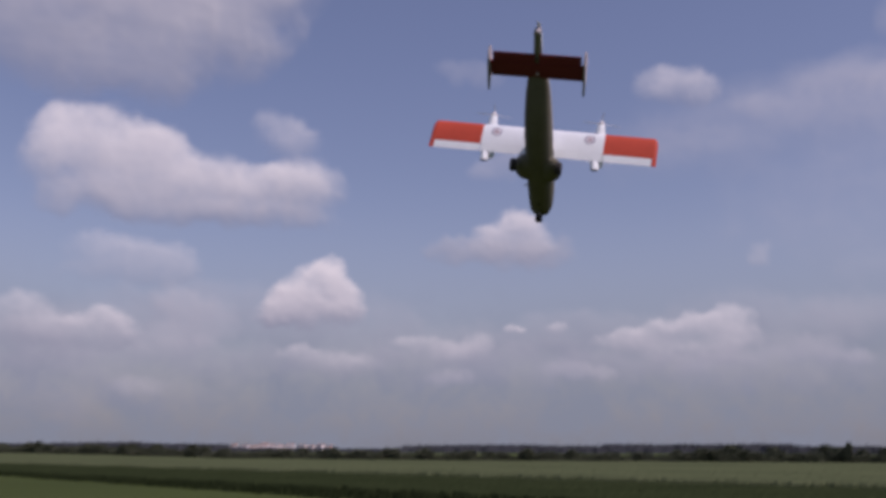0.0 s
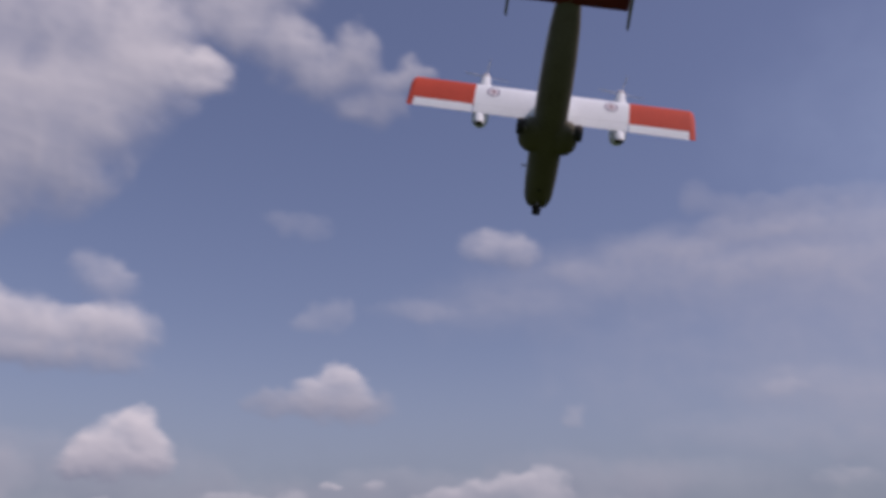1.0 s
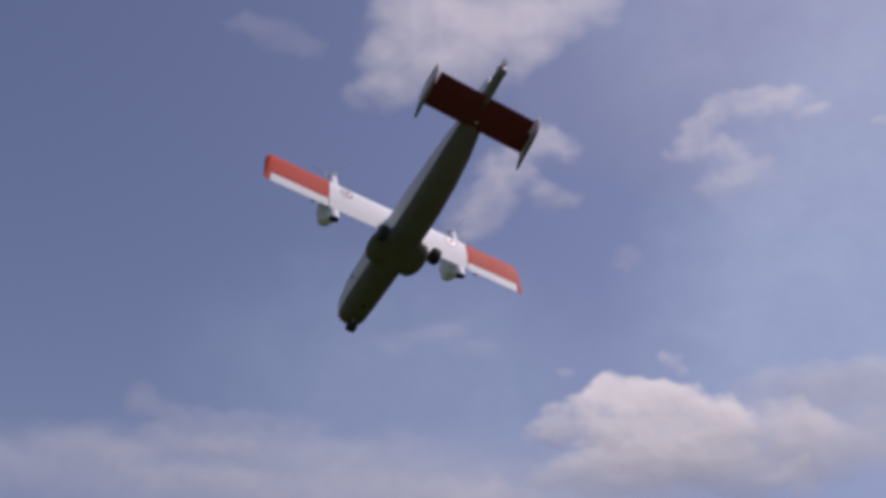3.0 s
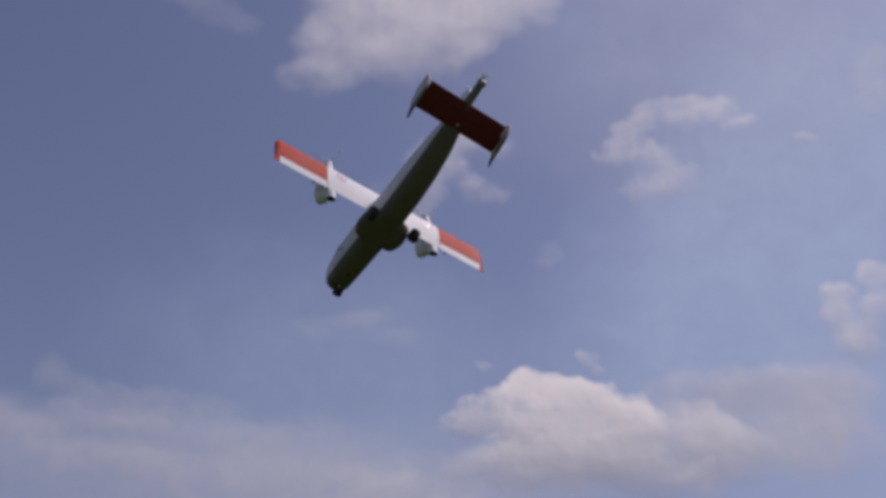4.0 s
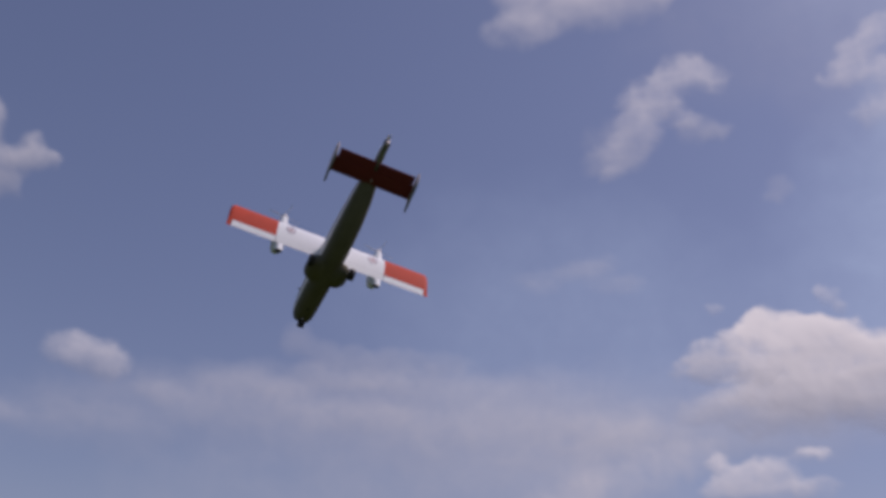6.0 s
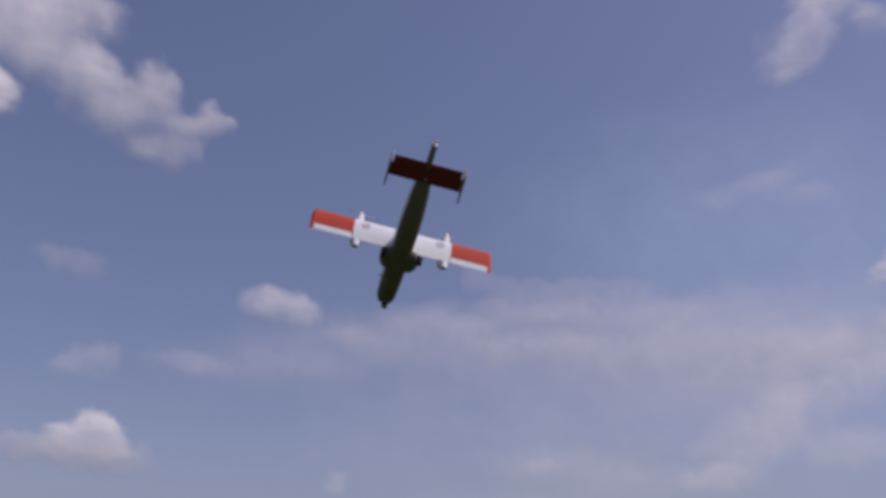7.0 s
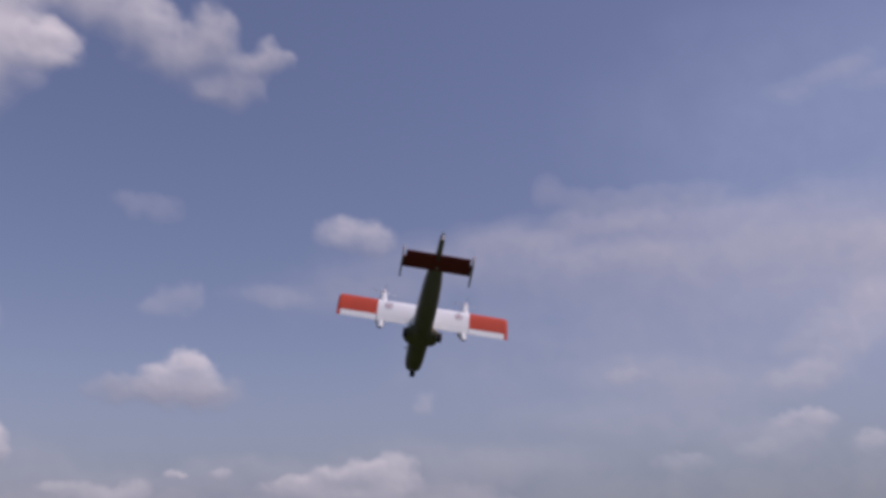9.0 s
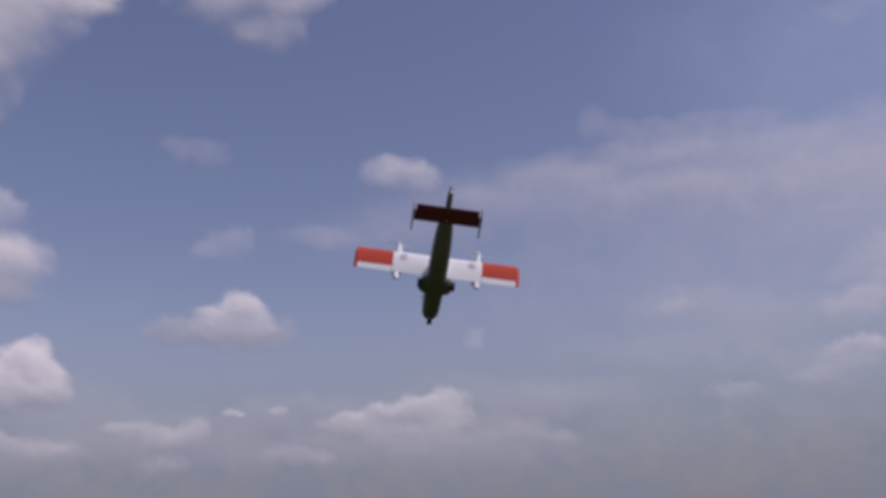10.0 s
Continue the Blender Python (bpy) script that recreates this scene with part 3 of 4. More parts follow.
def far_woods():
    """The wooded skyline a kilometre and more away."""
    rng = random.Random(21)
    blobs = []
    az = -70.0
    while az < 45:
        az += rng.uniform(0.18, 0.36)
        dist = rng.uniform(1250, 1500)
        high = 10.0 + 3.0 * noise.noise(Vector((az * 0.11, 3.0, 0))) + (3.0 if -8 < az < 2 else 0) + (2.0 if az < -33 else 0) - (3.5 if -28.5 < az < -19 else 0)
        p = place(az, dist)
        r = rng.uniform(14, 26)
        blobs.append((p.x, p.y, high * 0.45, r, r, max(high * rng.uniform(0.5, 0.58), 2.0)))
    verts, faces = leaf_cloud(rng, blobs, 30000, 1.3)
    # the closed canopy behind the outer leaves
    k0, rows, n = len(verts), ((1290, 0.0), (1300, 0.75), (1320, 0.95), (1420, 1.0)), 1440
    for i in range(n):
        az = -70 + 115 * i / (n - 1)
        high = 9.0 + 3.0 * noise.noise(Vector((az * 0.11, 3.0, 0))) + 1.2 * noise.noise(Vector((az * 0.9, 7.0, 0))) + 0.8 * noise.noise(Vector((az * 3.0, 1.0, 0))) + (3.0 if -8 < az < 2 else 0) + (2.0 if az < -33 else 0) - (3.5 if -28.5 < az < -19 else 0)
        for r, (dist, share) in enumerate(rows):
            verts.append(tuple(place(az, dist + 8 * noise.noise(Vector((az * 2.0, r, 0))), high * share)))
    for i in range(n - 1):
        for r in range(3):
            a = k0 + i * 4 + r
            faces.append((a, a + 4, a + 5, a + 1))
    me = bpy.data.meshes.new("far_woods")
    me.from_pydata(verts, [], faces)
    me.materials.append(FAR_LEAF_HAZED)
    tagged(new("far_woods", me), "dark belt of distant woods along the horizon, tinted blue for haze", "woods", kind="stuff")


far_woods()


def house(at, turn, wide, deep, wall_h, roof_h, wall_mat, label):
    ob = thing("house", Matrix.Translation(at) @ pose(0, 0, 0, 0, 0, turn), label, "house", "distant town")
    bm = bmesh.new()
    bmesh.ops.create_cube(bm, size=1, matrix=Matrix.LocRotScale((0, 0, wall_h / 2), None, (wide, deep, wall_h)))
    wall = part("wall", bm, wall_mat, ob)
    bm = bmesh.new()
    e = 0.5
    rings = [[Vector((x, -deep / 2 - e, wall_h - 0.1)), Vector((x, 0, wall_h + roof_h)), Vector((x, deep / 2 + e, wall_h - 0.1))] for x in (-wide / 2 - e, wide / 2 + e)]
    skin(bm, rings)
    roof = part("roof", bm, ROOF, ob, "orange clay tile roof")
    bm = bmesh.new()
    bmesh.ops.create_cube(bm, size=1, matrix=Matrix.LocRotScale((wide * 0.25, 0.3, wall_h + roof_h), None, (0.9, 0.9, 1.8)))
    part("chimney", bm, BRICK, roof)
    floors = max(int(wall_h // 3), 1)
    for f in range(floors):
        for k in range(max(int(wide // 3.5), 2)):
            n = max(int(wide // 3.5), 2)
            bm = bmesh.new()
            bmesh.ops.create_cube(bm, size=1, matrix=Matrix.LocRotScale((-wide / 2 + wide * (k + 0.5) / n, -deep / 2, 1.6 + 3 * f), None, (1.3, 0.16, 1.4)))
            part("window", bm, PANE, wall)
    return ob


rng = random.Random(31)
for k in range(17):
    az = -28.0 + 0.3 * k + rng.uniform(-0.2, 0.2)
    block = rng.random() < 0.35
    house(place(az, rng.uniform(1330, 1480)), rng.uniform(-40, 40), rng.uniform(7, 12), rng.uniform(7, 10), rng.uniform(8.5, 10.5) if block else rng.uniform(6.5, 8.5), rng.uniform(0.5, 1.0),
          RENDERED if rng.random() < 0.88 else BRICK, "distant white house with an orange roof on the skyline")


# ---- clouds ----
def lattice(x, y, seed):
    """Smooth random values between nought and one over the plane, one cell to a unit."""
    table = np.random.default_rng(seed).random((128, 128))
    i, j = np.floor(x).astype(int), np.floor(y).astype(int)
    a, b = x - i, y - j
    a, b = a ** 3 * (a * (6 * a - 15) + 10), b ** 3 * (b * (6 * b - 15) + 10)
    i, j, k, m = i % 128, j % 128, (i + 1) % 128, (j + 1) % 128
    return (table[i, j] * (1 - a) + table[k, j] * a) * (1 - b) + (table[i, m] * (1 - a) + table[k, m] * a) * b


def billows(x, y, seed, octaves=4, fold=True):
    """Layered lattice values; folded, they make rounded heads with narrow creases between them."""
    total, weight, size = 0.0, 0.0, 1.0
    for k in range(octaves):
        n = lattice(x / size + 17.3 * k, y / size - 9.1 * k, seed + k)
        total = total + (np.abs(2 * n - 1) if fold else n) * 0.5 ** k
        weight, size = weight + 0.5 ** k, size * 0.5
    return total / weight


def sky_axes(az, el):
    a, e = radians(az), radians(el)
    way = np.array((math.sin(a) * math.cos(e), math.cos(a) * math.cos(e), math.sin(e)))
    right = np.array((math.cos(a), -math.sin(a), 0.0))
    return way, right, np.cross(right, way)


def vapour(u, v, step, az, el, rough, puffs):
    """Over places (u right, v up, in degrees): how dense the puffs (right, up, half width, half height) are, how high a place lies in its puff,
    how far they swell, and how squarely the swelling faces the sun."""
    way, right, up = sky_axes(az, el)
    rim = min(sum(p[3] for p in puffs) / len(puffs), 2.2)
    seed = int(abs(az * 37 + el * 101)) + 3
    q = 1.1 * rim
    bend_u = (billows(u / q, v / q, seed, 4, False) - 0.5) * 1.0 * rim
    bend_v = (billows(u / q, v / q, seed + 40, 4, False) - 0.5) * 0.9 * rim
    keep, high, share = np.zeros_like(u), np.zeros_like(u), np.full_like(u, 1e-6)
    for pu, pv, ru, rv in puffs:
        x, y = (u + bend_u - pu) / ru, (v + bend_v - pv) / rv
        w = np.maximum(1.75 - x * x - y * y, 0) ** 2
        keep, high, share = keep + w * 0.33, high + w * y, share + w
    heads = 1 - billows(u / (1.3 * rim), v / (1.1 * rim), seed + 80, 3)
    fray = 1 - billows(u / (0.8 * rim), v / (0.7 * rim), seed + 120, 5)
    dense = 1 - np.exp(-1.35 * keep) - 0.14 + rough * (0.38 * (heads - 0.55) + 0.32 * (fray - 0.58)) * np.minimum(keep * 2.5, 1)
    swell = rim * (0.9 * np.sqrt(np.clip(1.02 - np.exp(-1.35 * keep), 0, 1.2)) + 0.16 * rough * heads)
    slope_u, slope_v = np.gradient(swell, step)
    lit = -(slope_u * sun_way.dot(right) + slope_v * sun_way.dot(up)) / np.sqrt(1 + slope_u ** 2 + slope_v ** 2)
    return dense, high / share, swell, np.clip(lit, -0.9, 0.9)


def extent(puffs):
    return (min(p[0] - 1.7 * p[2] for p in puffs) - 0.4, max(p[0] + 1.7 * p[2] for p in puffs) + 0.4,
            min(p[1] - 1.7 * p[3] for p in puffs) - 0.4, max(p[1] + 1.7 * p[3] for p in puffs) + 0.4)


def cloud(az, el, thickness, softness, rough, tone, puffs):
    """One heaped cloud far off at that azimuth and height, swollen towards the viewer and broken into billows, painted
    brighter on its sunny slopes and greyer low down.
    """
    way, right, up = sky_axes(az, el)
    dist = min(max(650 / way[2], 1500), 4000)
    deg = dist * math.tan(radians(1))
    u0, u1, v0, v1 = extent(puffs)
    step = max(0.08, min(0.15, (u1 - u0) / 110))
    u, v = np.meshgrid(np.arange(u0, u1, step), np.arange(v0, v1, step), indexing="ij")
    d, crown, swell, lit = vapour(u, v, step, az, el, rough, puffs)
    reach = np.full_like(u, 9.0)
    for pu, pv, ru, rv in puffs:
        reach = np.minimum(reach, ((u - pu) / (ru + 0.25)) ** 2 + ((v - pv) / (rv + 0.25)) ** 2)
    # sunlit slopes and shaded bases are painted into the tone of the glow
    sun_tone = 0.54 + tone + 0.30 * lit + 0.22 * crown + 0.32 * (v - (v0 + v1) / 2) / ((v1 - v0) / 2)
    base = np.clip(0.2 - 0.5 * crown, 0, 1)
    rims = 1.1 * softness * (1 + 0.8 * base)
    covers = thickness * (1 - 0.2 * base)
    used = reach < 1.9
    index = np.full(u.shape, -1)
    index[used] = np.arange(used.sum())
    places = way * dist + (u[used][:, None] * right + v[used][:, None] * up - np.maximum(swell[used], 0)[:, None] * way) * deg
    quads = np.stack([index[:-1, 1:], index[1:, 1:], index[1:, :-1], index[:-1, :-1]], axis=-1).reshape(-1, 4)
    quads = quads[(quads >= 0).all(axis=1)]
    me = bpy.data.meshes.new("cloud")
    me.from_pydata(places.tolist(), [], quads.tolist())
    me.polygons.foreach_set("use_smooth", [True] * len(me.polygons))
    for name, values in (("puff_depth", d), ("puff_shading", sun_tone), ("puff_rim", rims), ("puff_cover", covers)):
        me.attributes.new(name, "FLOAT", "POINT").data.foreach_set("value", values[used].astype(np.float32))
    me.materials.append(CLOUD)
    span = max(p[0] + p[2] for p in puffs) - min(p[0] - p[2] for p in puffs)
    if tone < -0.09:
        look_of = "soft cloud base in a shaded grey below a brighter heaped cloud"
    elif thickness < 0.65:
        look_of = "small thin wisp of white cloud in the blue sky" if span < 4 else "thin ragged white cloud in the blue sky"
    elif span > 14:
        look_of = "broad grey-white heaped cloud in the blue sky"
    else:
        look_of = "small white heaped cloud in the blue sky" if span < 7 else "white heaped fair-weather cloud with its base shaded grey"
    tagged(new("cloud", me), look_of, "cloud", "fair-weather clouds")


VEIL_STEP = 0.2
veil_az, veil_el = np.meshgrid(np.arange(-78, 84, VEIL_STEP), np.arange(-1.0, 62, VEIL_STEP), indexing="ij")
veil_way = np.stack([np.sin(np.radians(veil_az)) * np.cos(np.radians(veil_el)), np.cos(np.radians(veil_az)) * np.cos(np.radians(veil_el)), np.sin(np.radians(veil_el))], axis=-1)
veil_cover, veil_glow = np.zeros_like(veil_az), np.zeros(veil_az.shape + (3,))


def lay(cover, low, high, tone):
    """Lays one layer of vapour over the veil."""
    global veil_cover, veil_glow
    k = np.clip(tone, 0, 1)[..., None]
    glow = np.array(low) + (np.array(high) - np.array(low)) * k * k * (3 - 2 * k)
    veil_glow = veil_glow * (1 - cover)[..., None] + glow * cover[..., None]
    veil_cover = 1 - (1 - veil_cover) * (1 - cover)


def veil(az, el, thickness, softness, rough, tone, puffs, haze=False):
    """A thin sheet of cloud, or of haze, spread through the veil that hangs behind the heaped clouds."""
    way, right, up = sky_axes(az, el)
    ahead = np.maximum(veil_way @ way, 0.2) * math.tan(radians(1))
    u, v = (veil_way @ right) / ahead, (veil_way @ up) / ahead
    u0, u1, v0, v1 = extent(puffs)
    inside = (u > u0) & (u < u1) & (v > v0) & (v < v1) & (veil_way @ way > 0.3)
    i, j = np.nonzero(inside.any(axis=1))[0], np.nonzero(inside.any(axis=0))[0]
    box = np.s_[i[0]:i[-1] + 1, j[0]:j[-1] + 1]
    d, crown, swell, lit = (np.zeros_like(u) for k in range(4))
    d[box], crown[box], swell[box], lit[box] = vapour(u[box], v[box], VEIL_STEP, az, el, rough, puffs)
    k = np.clip(d / softness, 0, 1) * inside
    cover = thickness * k * k * (3 - 2 * k)
    if haze:
        lay(cover, HAZE_LOW, HAZE_HIGH, 0.52 + tone + 0.05 * crown)
    else:
        # swells that face the sun are painted brighter in this glow
        lay(cover, CLOUD_SHADED, CLOUD_SUNLIT, 0.54 + tone + 0.22 * lit + 0.12 * crown)


def horizon_haze():
    """Pale haze painted as a glowing layer that thickens towards the horizon, all along the sky."""
    el = veil_el
    thick = 0.94 / (1 + np.exp((el - 8.2) / 2.1)) * np.clip((16 - el) / 4, 0, 1)
    lay(thick, HAZE_LOW, HAZE_HIGH, 0.06 + 0.035 * el)


def hang_veil():
    n, m = veil_az.shape
    me = bpy.data.meshes.new("backdrop")
    index = np.arange(n * m).reshape(n, m)
    quads = np.stack([index[:-1, 1:], index[1:, 1:], index[1:, :-1], index[:-1, :-1]], axis=-1).reshape(-1, 4)
    me.from_pydata((veil_way.reshape(-1, 3) * 4300).tolist(), [], quads.tolist())
    me.polygons.foreach_set("use_smooth", [True] * len(me.polygons))
    glow = veil_glow / np.maximum(veil_cover, 1e-4)[..., None]
    me.attributes.new("veil_cover", "FLOAT", "POINT").data.foreach_set("value", veil_cover.ravel().astype(np.float32))
    colour = np.concatenate([glow, np.ones((n, m, 1))], axis=-1)
    me.attributes.new("veil_glow", "FLOAT_COLOR", "POINT").data.foreach_set("color", colour.ravel().astype(np.float32))
    me.materials.append(VEIL)
    tagged(new("backdrop", me), "pale summer haze and thin veils of high cloud", "haze", kind="structure")


horizon_haze()
# broad glowing haze sheets, added to brighten the sky on its sunward side
veil(53.8, 27.6, 0.92, 1.25, 0.15, 0.42, [(0.6, 1.7, 13.3, 10.2), (-5.1, -1.8, 12.7, 7.6), (-1.3, -6.2, 12.7, 6.4), (5.7, 6.3, 12.7, 12.7)], True)
veil(54.9, 38.4, 0.48, 1.30, 0.15, 0.42, [(0.5, -0.2, 14.6, 9.5), (4.2, -7.3, 11.4, 12.7), (-4.7, 7.6, 12.7, 7.9)], True)
veil(25.8, 22.1, 0.50, 1.30, 0.15, 0.30, [(-2.8, 3.2, 13.3, 7.6), (2.8, -3.2, 12.7, 9.5)], True)
veil(-24.2, 29.7, 0.55, 0.90, 0.60, 0.10, [(0.5, -0.4, 2.3, 1.2), (1.9, 0.1, 1.7, 0.5), (1.9, -1.3, 1.5, 0.6), (-1.4, 0.6, 2.3, 1.5)])
# grey veil added to darken the low sky at the far left
veil(-36.8, 3.8, 0.34, 1.10, 0.40, -0.30, [(-1.0, 1.3, 5.5, 2.3), (-1.7, -1.1, 4.7, 1.6), (3.7, -1.0, 5.4, 1.4)])
veil(-31.1, 6.8, 0.42, 0.95, 0.45, -0.05, [(-0.7, 1.2, 1.3, 0.9), (0.7, 0.7, 2.1, 1.0), (0.7, -0.1, 2.7, 1.2), (-1.0, -0.9, 3.0, 0.9)])
veil(-13.4, 11.0, 0.62, 1.00, 0.50, -0.22, [(-2.9, 0.2, 1.6, 0.7), (-1.6, 0.1, 2.6, 0.8), (1.1, -0.3, 3.4, 0.8), (2.2, 0.2, 2.1, 0.9)])
veil(-17.6, 4.1, 0.40, 0.85, 0.50, -0.05, [(8.0, 0.4, 2.0, 0.6), (9.5, 0.2, 1.4, 0.4), (1.3, -0.1, 1.8, 0.5), (-16.2, -0.6, 1.8, 0.6)])
veil(-0.1, 5.3, 0.36, 0.95, 0.50, -0.05, [(2.2, 0.3, 1.9, 0.9), (4.0, 0.1, 1.6, 0.8), (5.6, -0.5, 0.9, 0.5), (-1.9, -0.5, 3.6, 0.8), (-5.8, 0.8, 2.1, 0.6)])
veil(-19.3, 6.9, 0.40, 0.98, 0.45, -0.19, [(-10.2, 1.0, 9.2, 1.8), (-17.3, -0.9, 7.7, 1.8), (-0.2, -0.8, 7.9, 1.8), (11.0, -0.4, 6.6, 1.6), (22.4, 0.7, 7.4, 2.0)])
veil(-15.8, 4.7, 0.42, 0.98, 0.35, -0.19, [(-16.3, 0.1, 11.5, 1.4), (1.1, -0.1, 10.7, 1.4), (16.8, -0.1, 9.2, 1.6)])
veil(4.9, 18.9, 0.17, 0.98, 0.50, 0.00, [(-0.2, -0.1, 2.7, 1.5), (1.5, 0.8, 2.1, 1.3), (-1.9, -1.1, 1.9, 1.0)])
veil(-15.3, 21.0, 0.22, 0.95, 0.50, 0.00, [(0.5, -0.1, 1.7, 0.8), (-0.8, 0.3, 1.3, 0.6)])
veil(-13.6, 15.9, 0.26, 0.95, 0.50, 0.00, [(0.1, -0.0, 1.5, 0.9), (0.9, 0.5, 0.8, 0.8), (-1.1, -0.4, 1.0, 0.6)])
veil(0.7, 10.5, 0.30, 0.90, 0.40, 0.00, [(0.1, 0.1, 0.8, 0.8), (-0.1, -0.4, 0.6, 0.5)])
veil(-7.0, 16.2, 0.10, 1.08, 0.50, -0.03, [(-0.5, 0.1, 3.9, 0.6), (2.0, -0.3, 3.2, 0.6), (-2.3, 0.4, 2.1, 0.5)])
veil(-4.3, 17.3, 0.20, 0.98, 0.55, -0.02, [(-3.7, -0.7, 1.8, 0.7), (-2.5, -1.1, 1.4, 0.5), (5.5, 1.3, 1.4, 0.9)])
veil(12.8, 19.9, 0.09, 1.05, 0.70, -0.02, [(-2.4, 0.5, 1.3, 0.8), (-1.3, 0.1, 1.7, 0.6), (1.5, 0.0, 2.4, 0.6), (4.2, 0.2, 2.0, 0.6), (-3.3, -0.5, 2.1, 0.6)])
veil(21.3, 16.4, 0.10, 1.08, 0.70, -0.05, [(-2.0, 0.8, 4.5, 1.4), (2.4, 1.5, 3.7, 1.3), (-5.7, 0.0, 3.0, 1.0), (3.6, -0.4, 3.3, 1.7), (-0.8, -1.4, 5.0, 1.4)])
veil(23.8, 13.9, 0.24, 1.00, 0.50, 0.00, [(0.8, 0.2, 1.8, 1.4), (-1.0, -0.6, 1.9, 1.1), (2.1, 1.4, 1.2, 1.3), (-2.5, -1.4, 1.9, 0.7)])
veil(14.8, 10.1, 0.17, 0.98, 0.50, -0.05, [(-0.8, 1.4, 5.3, 1.4), (4.1, 0.5, 5.1, 1.3), (-5.6, -0.5, 5.5, 1.2), (1.9, -1.7, 6.4, 1.0)])
veil(13.1, 9.2, 0.18, 0.98, 0.55, -0.04, [(-1.4, 2.5, 4.0, 1.4), (3.0, 1.5, 3.9, 1.4), (0.5, 0.2, 6.5, 1.2), (6.1, -1.7, 3.7, 1.2), (-5.9, -2.1, 5.5, 1.4)])
veil(9.0, 18.4, 0.08, 1.08, 0.70, -0.04, [(1.4, 1.8, 1.8, 0.8), (3.5, 1.5, 2.8, 0.8), (-1.8, 0.6, 4.3, 1.1), (-3.4, -0.9, 3.9, 0.9), (1.9, -0.7, 5.6, 1.4), (-7.6, -0.0, 1.1, 0.7)])
veil(-3.2, 16.5, 0.06, 1.08, 0.50, -0.03, [(-0.8, -0.0, 4.9, 0.7), (3.0, -0.1, 3.9, 0.6), (-4.5, 0.4, 2.1, 0.5)])
veil(20.3, 16.5, 0.06, 1.08, 0.70, -0.05, [(0.2, 0.7, 6.4, 2.1), (-4.5, -1.4, 6.6, 1.7), (5.4, 0.9, 4.0, 2.0)])
veil(25.3, 26.3, 0.10, 0.98, 0.60, 0.00, [(0.2, 0.1, 1.8, 0.7), (-1.9, -0.7, 1.3, 0.5), (1.6, 0.7, 1.2, 0.5)])
veil(12.2, 19.5, 0.10, 1.00, 0.90, 0.00, [(-0.2, 0.6, 2.0, 0.8), (1.2, 0.8, 1.7, 0.6), (3.6, 1.1, 2.0, 0.4), (-3.5, 0.0, 2.4, 0.5), (-1.7, -1.1, 3.1, 0.4), (2.2, -0.9, 2.6, 0.4)])
veil(18.6, 8.3, 0.30, 0.90, 0.80, 0.03, [(2.1, -0.2, 1.8, 0.8), (0.3, -0.9, 1.6, 0.5), (3.5, 0.3, 1.2, 0.8), (-6.3, 3.4, 1.4, 0.5), (-3.8, -1.4, 2.0, 0.5)])
veil(-13.5, 5.1, 0.30, 1.00, 0.50, -0.28, [(-2.9, 0.3, 4.0, 0.9), (2.8, 0.6, 3.1, 1.0), (-9.4, -0.4, 2.8, 0.8), (8.1, -0.4, 4.0, 0.9)])
veil(14.1, 42.6, 0.17, 1.05, 0.50, 0.00, [(-0.1, 0.1, 2.0, 1.0), (1.5, -0.4, 1.4, 0.7), (-1.6, 0.4, 1.3, 0.7)])
veil(29.8, 33.5, 0.30, 0.95, 0.50, 0.00, [(-0.9, 0.3, 2.2, 1.4), (-1.9, -1.0, 1.6, 0.9), (3.2, 0.3, 1.4, 0.9), (4.1, 0.1, 0.9, 0.5)])
veil(38.0, 30.0, 0.22, 0.95, 0.40, 0.00, [(0.1, 0.2, 0.8, 0.8), (-0.3, -0.3, 0.6, 0.4)])
veil(49.8, 20.0, 0.69, 0.95, 0.50, -0.09, [(-3.0, 1.9, 3.9, 1.5), (0.5, 1.8, 3.5, 1.5), (3.5, 0.8, 2.7, 2.0), (-1.0, -0.4, 5.0, 1.7), (2.5, -1.7, 3.6, 1.9), (-3.4, -2.3, 3.2, 1.3)])
veil(59.5, 36.6, 0.34, 0.95, 0.50, 0.00, [(-0.2, 0.2, 1.0, 1.1), (0.0, -1.0, 0.9, 0.8), (0.7, 1.1, 0.7, 0.7)])
veil(11.8, 21.1, 0.22, 0.95, 0.30, -0.06, [(-3.1, 1.2, 0.9, 1.0), (-2.0, 0.4, 1.9, 0.9), (0.3, 0.1, 2.6, 0.9), (-3.6, -1.8, 1.9, 0.8), (3.8, 0.3, 3.7, 0.8)])
veil(17.3, 19.1, 0.22, 0.98, 0.30, -0.09, [(-3.4, 1.1, 8.1, 1.3), (4.2, 0.2, 7.1, 1.2), (8.1, -1.0, 7.3, 1.0), (-6.0, -0.9, 6.5, 1.2)])
veil(25.6, 26.2, 0.16, 0.95, 0.60, -0.02, [(0.2, 0.4, 1.8, 0.6), (-2.3, -0.1, 1.8, 0.6), (2.1, -0.5, 1.8, 0.6)])
veil(31.6, 17.5, 0.18, 1.08, 0.50, -0.10, [(2.5, 1.2, 4.5, 1.2), (7.6, 0.2, 3.7, 1.3), (-3.6, 0.4, 5.4, 1.4), (-9.9, -0.4, 5.0, 1.4), (3.8, -0.7, 6.3, 1.3)])
veil(9.0, 20.1, 0.14, 0.95, 0.30, -0.05, [(0.2, 0.3, 1.4, 0.8), (1.8, -0.1, 2.1, 0.6), (4.3, 0.2, 2.1, 0.5), (-3.8, -0.3, 2.4, 0.8)])
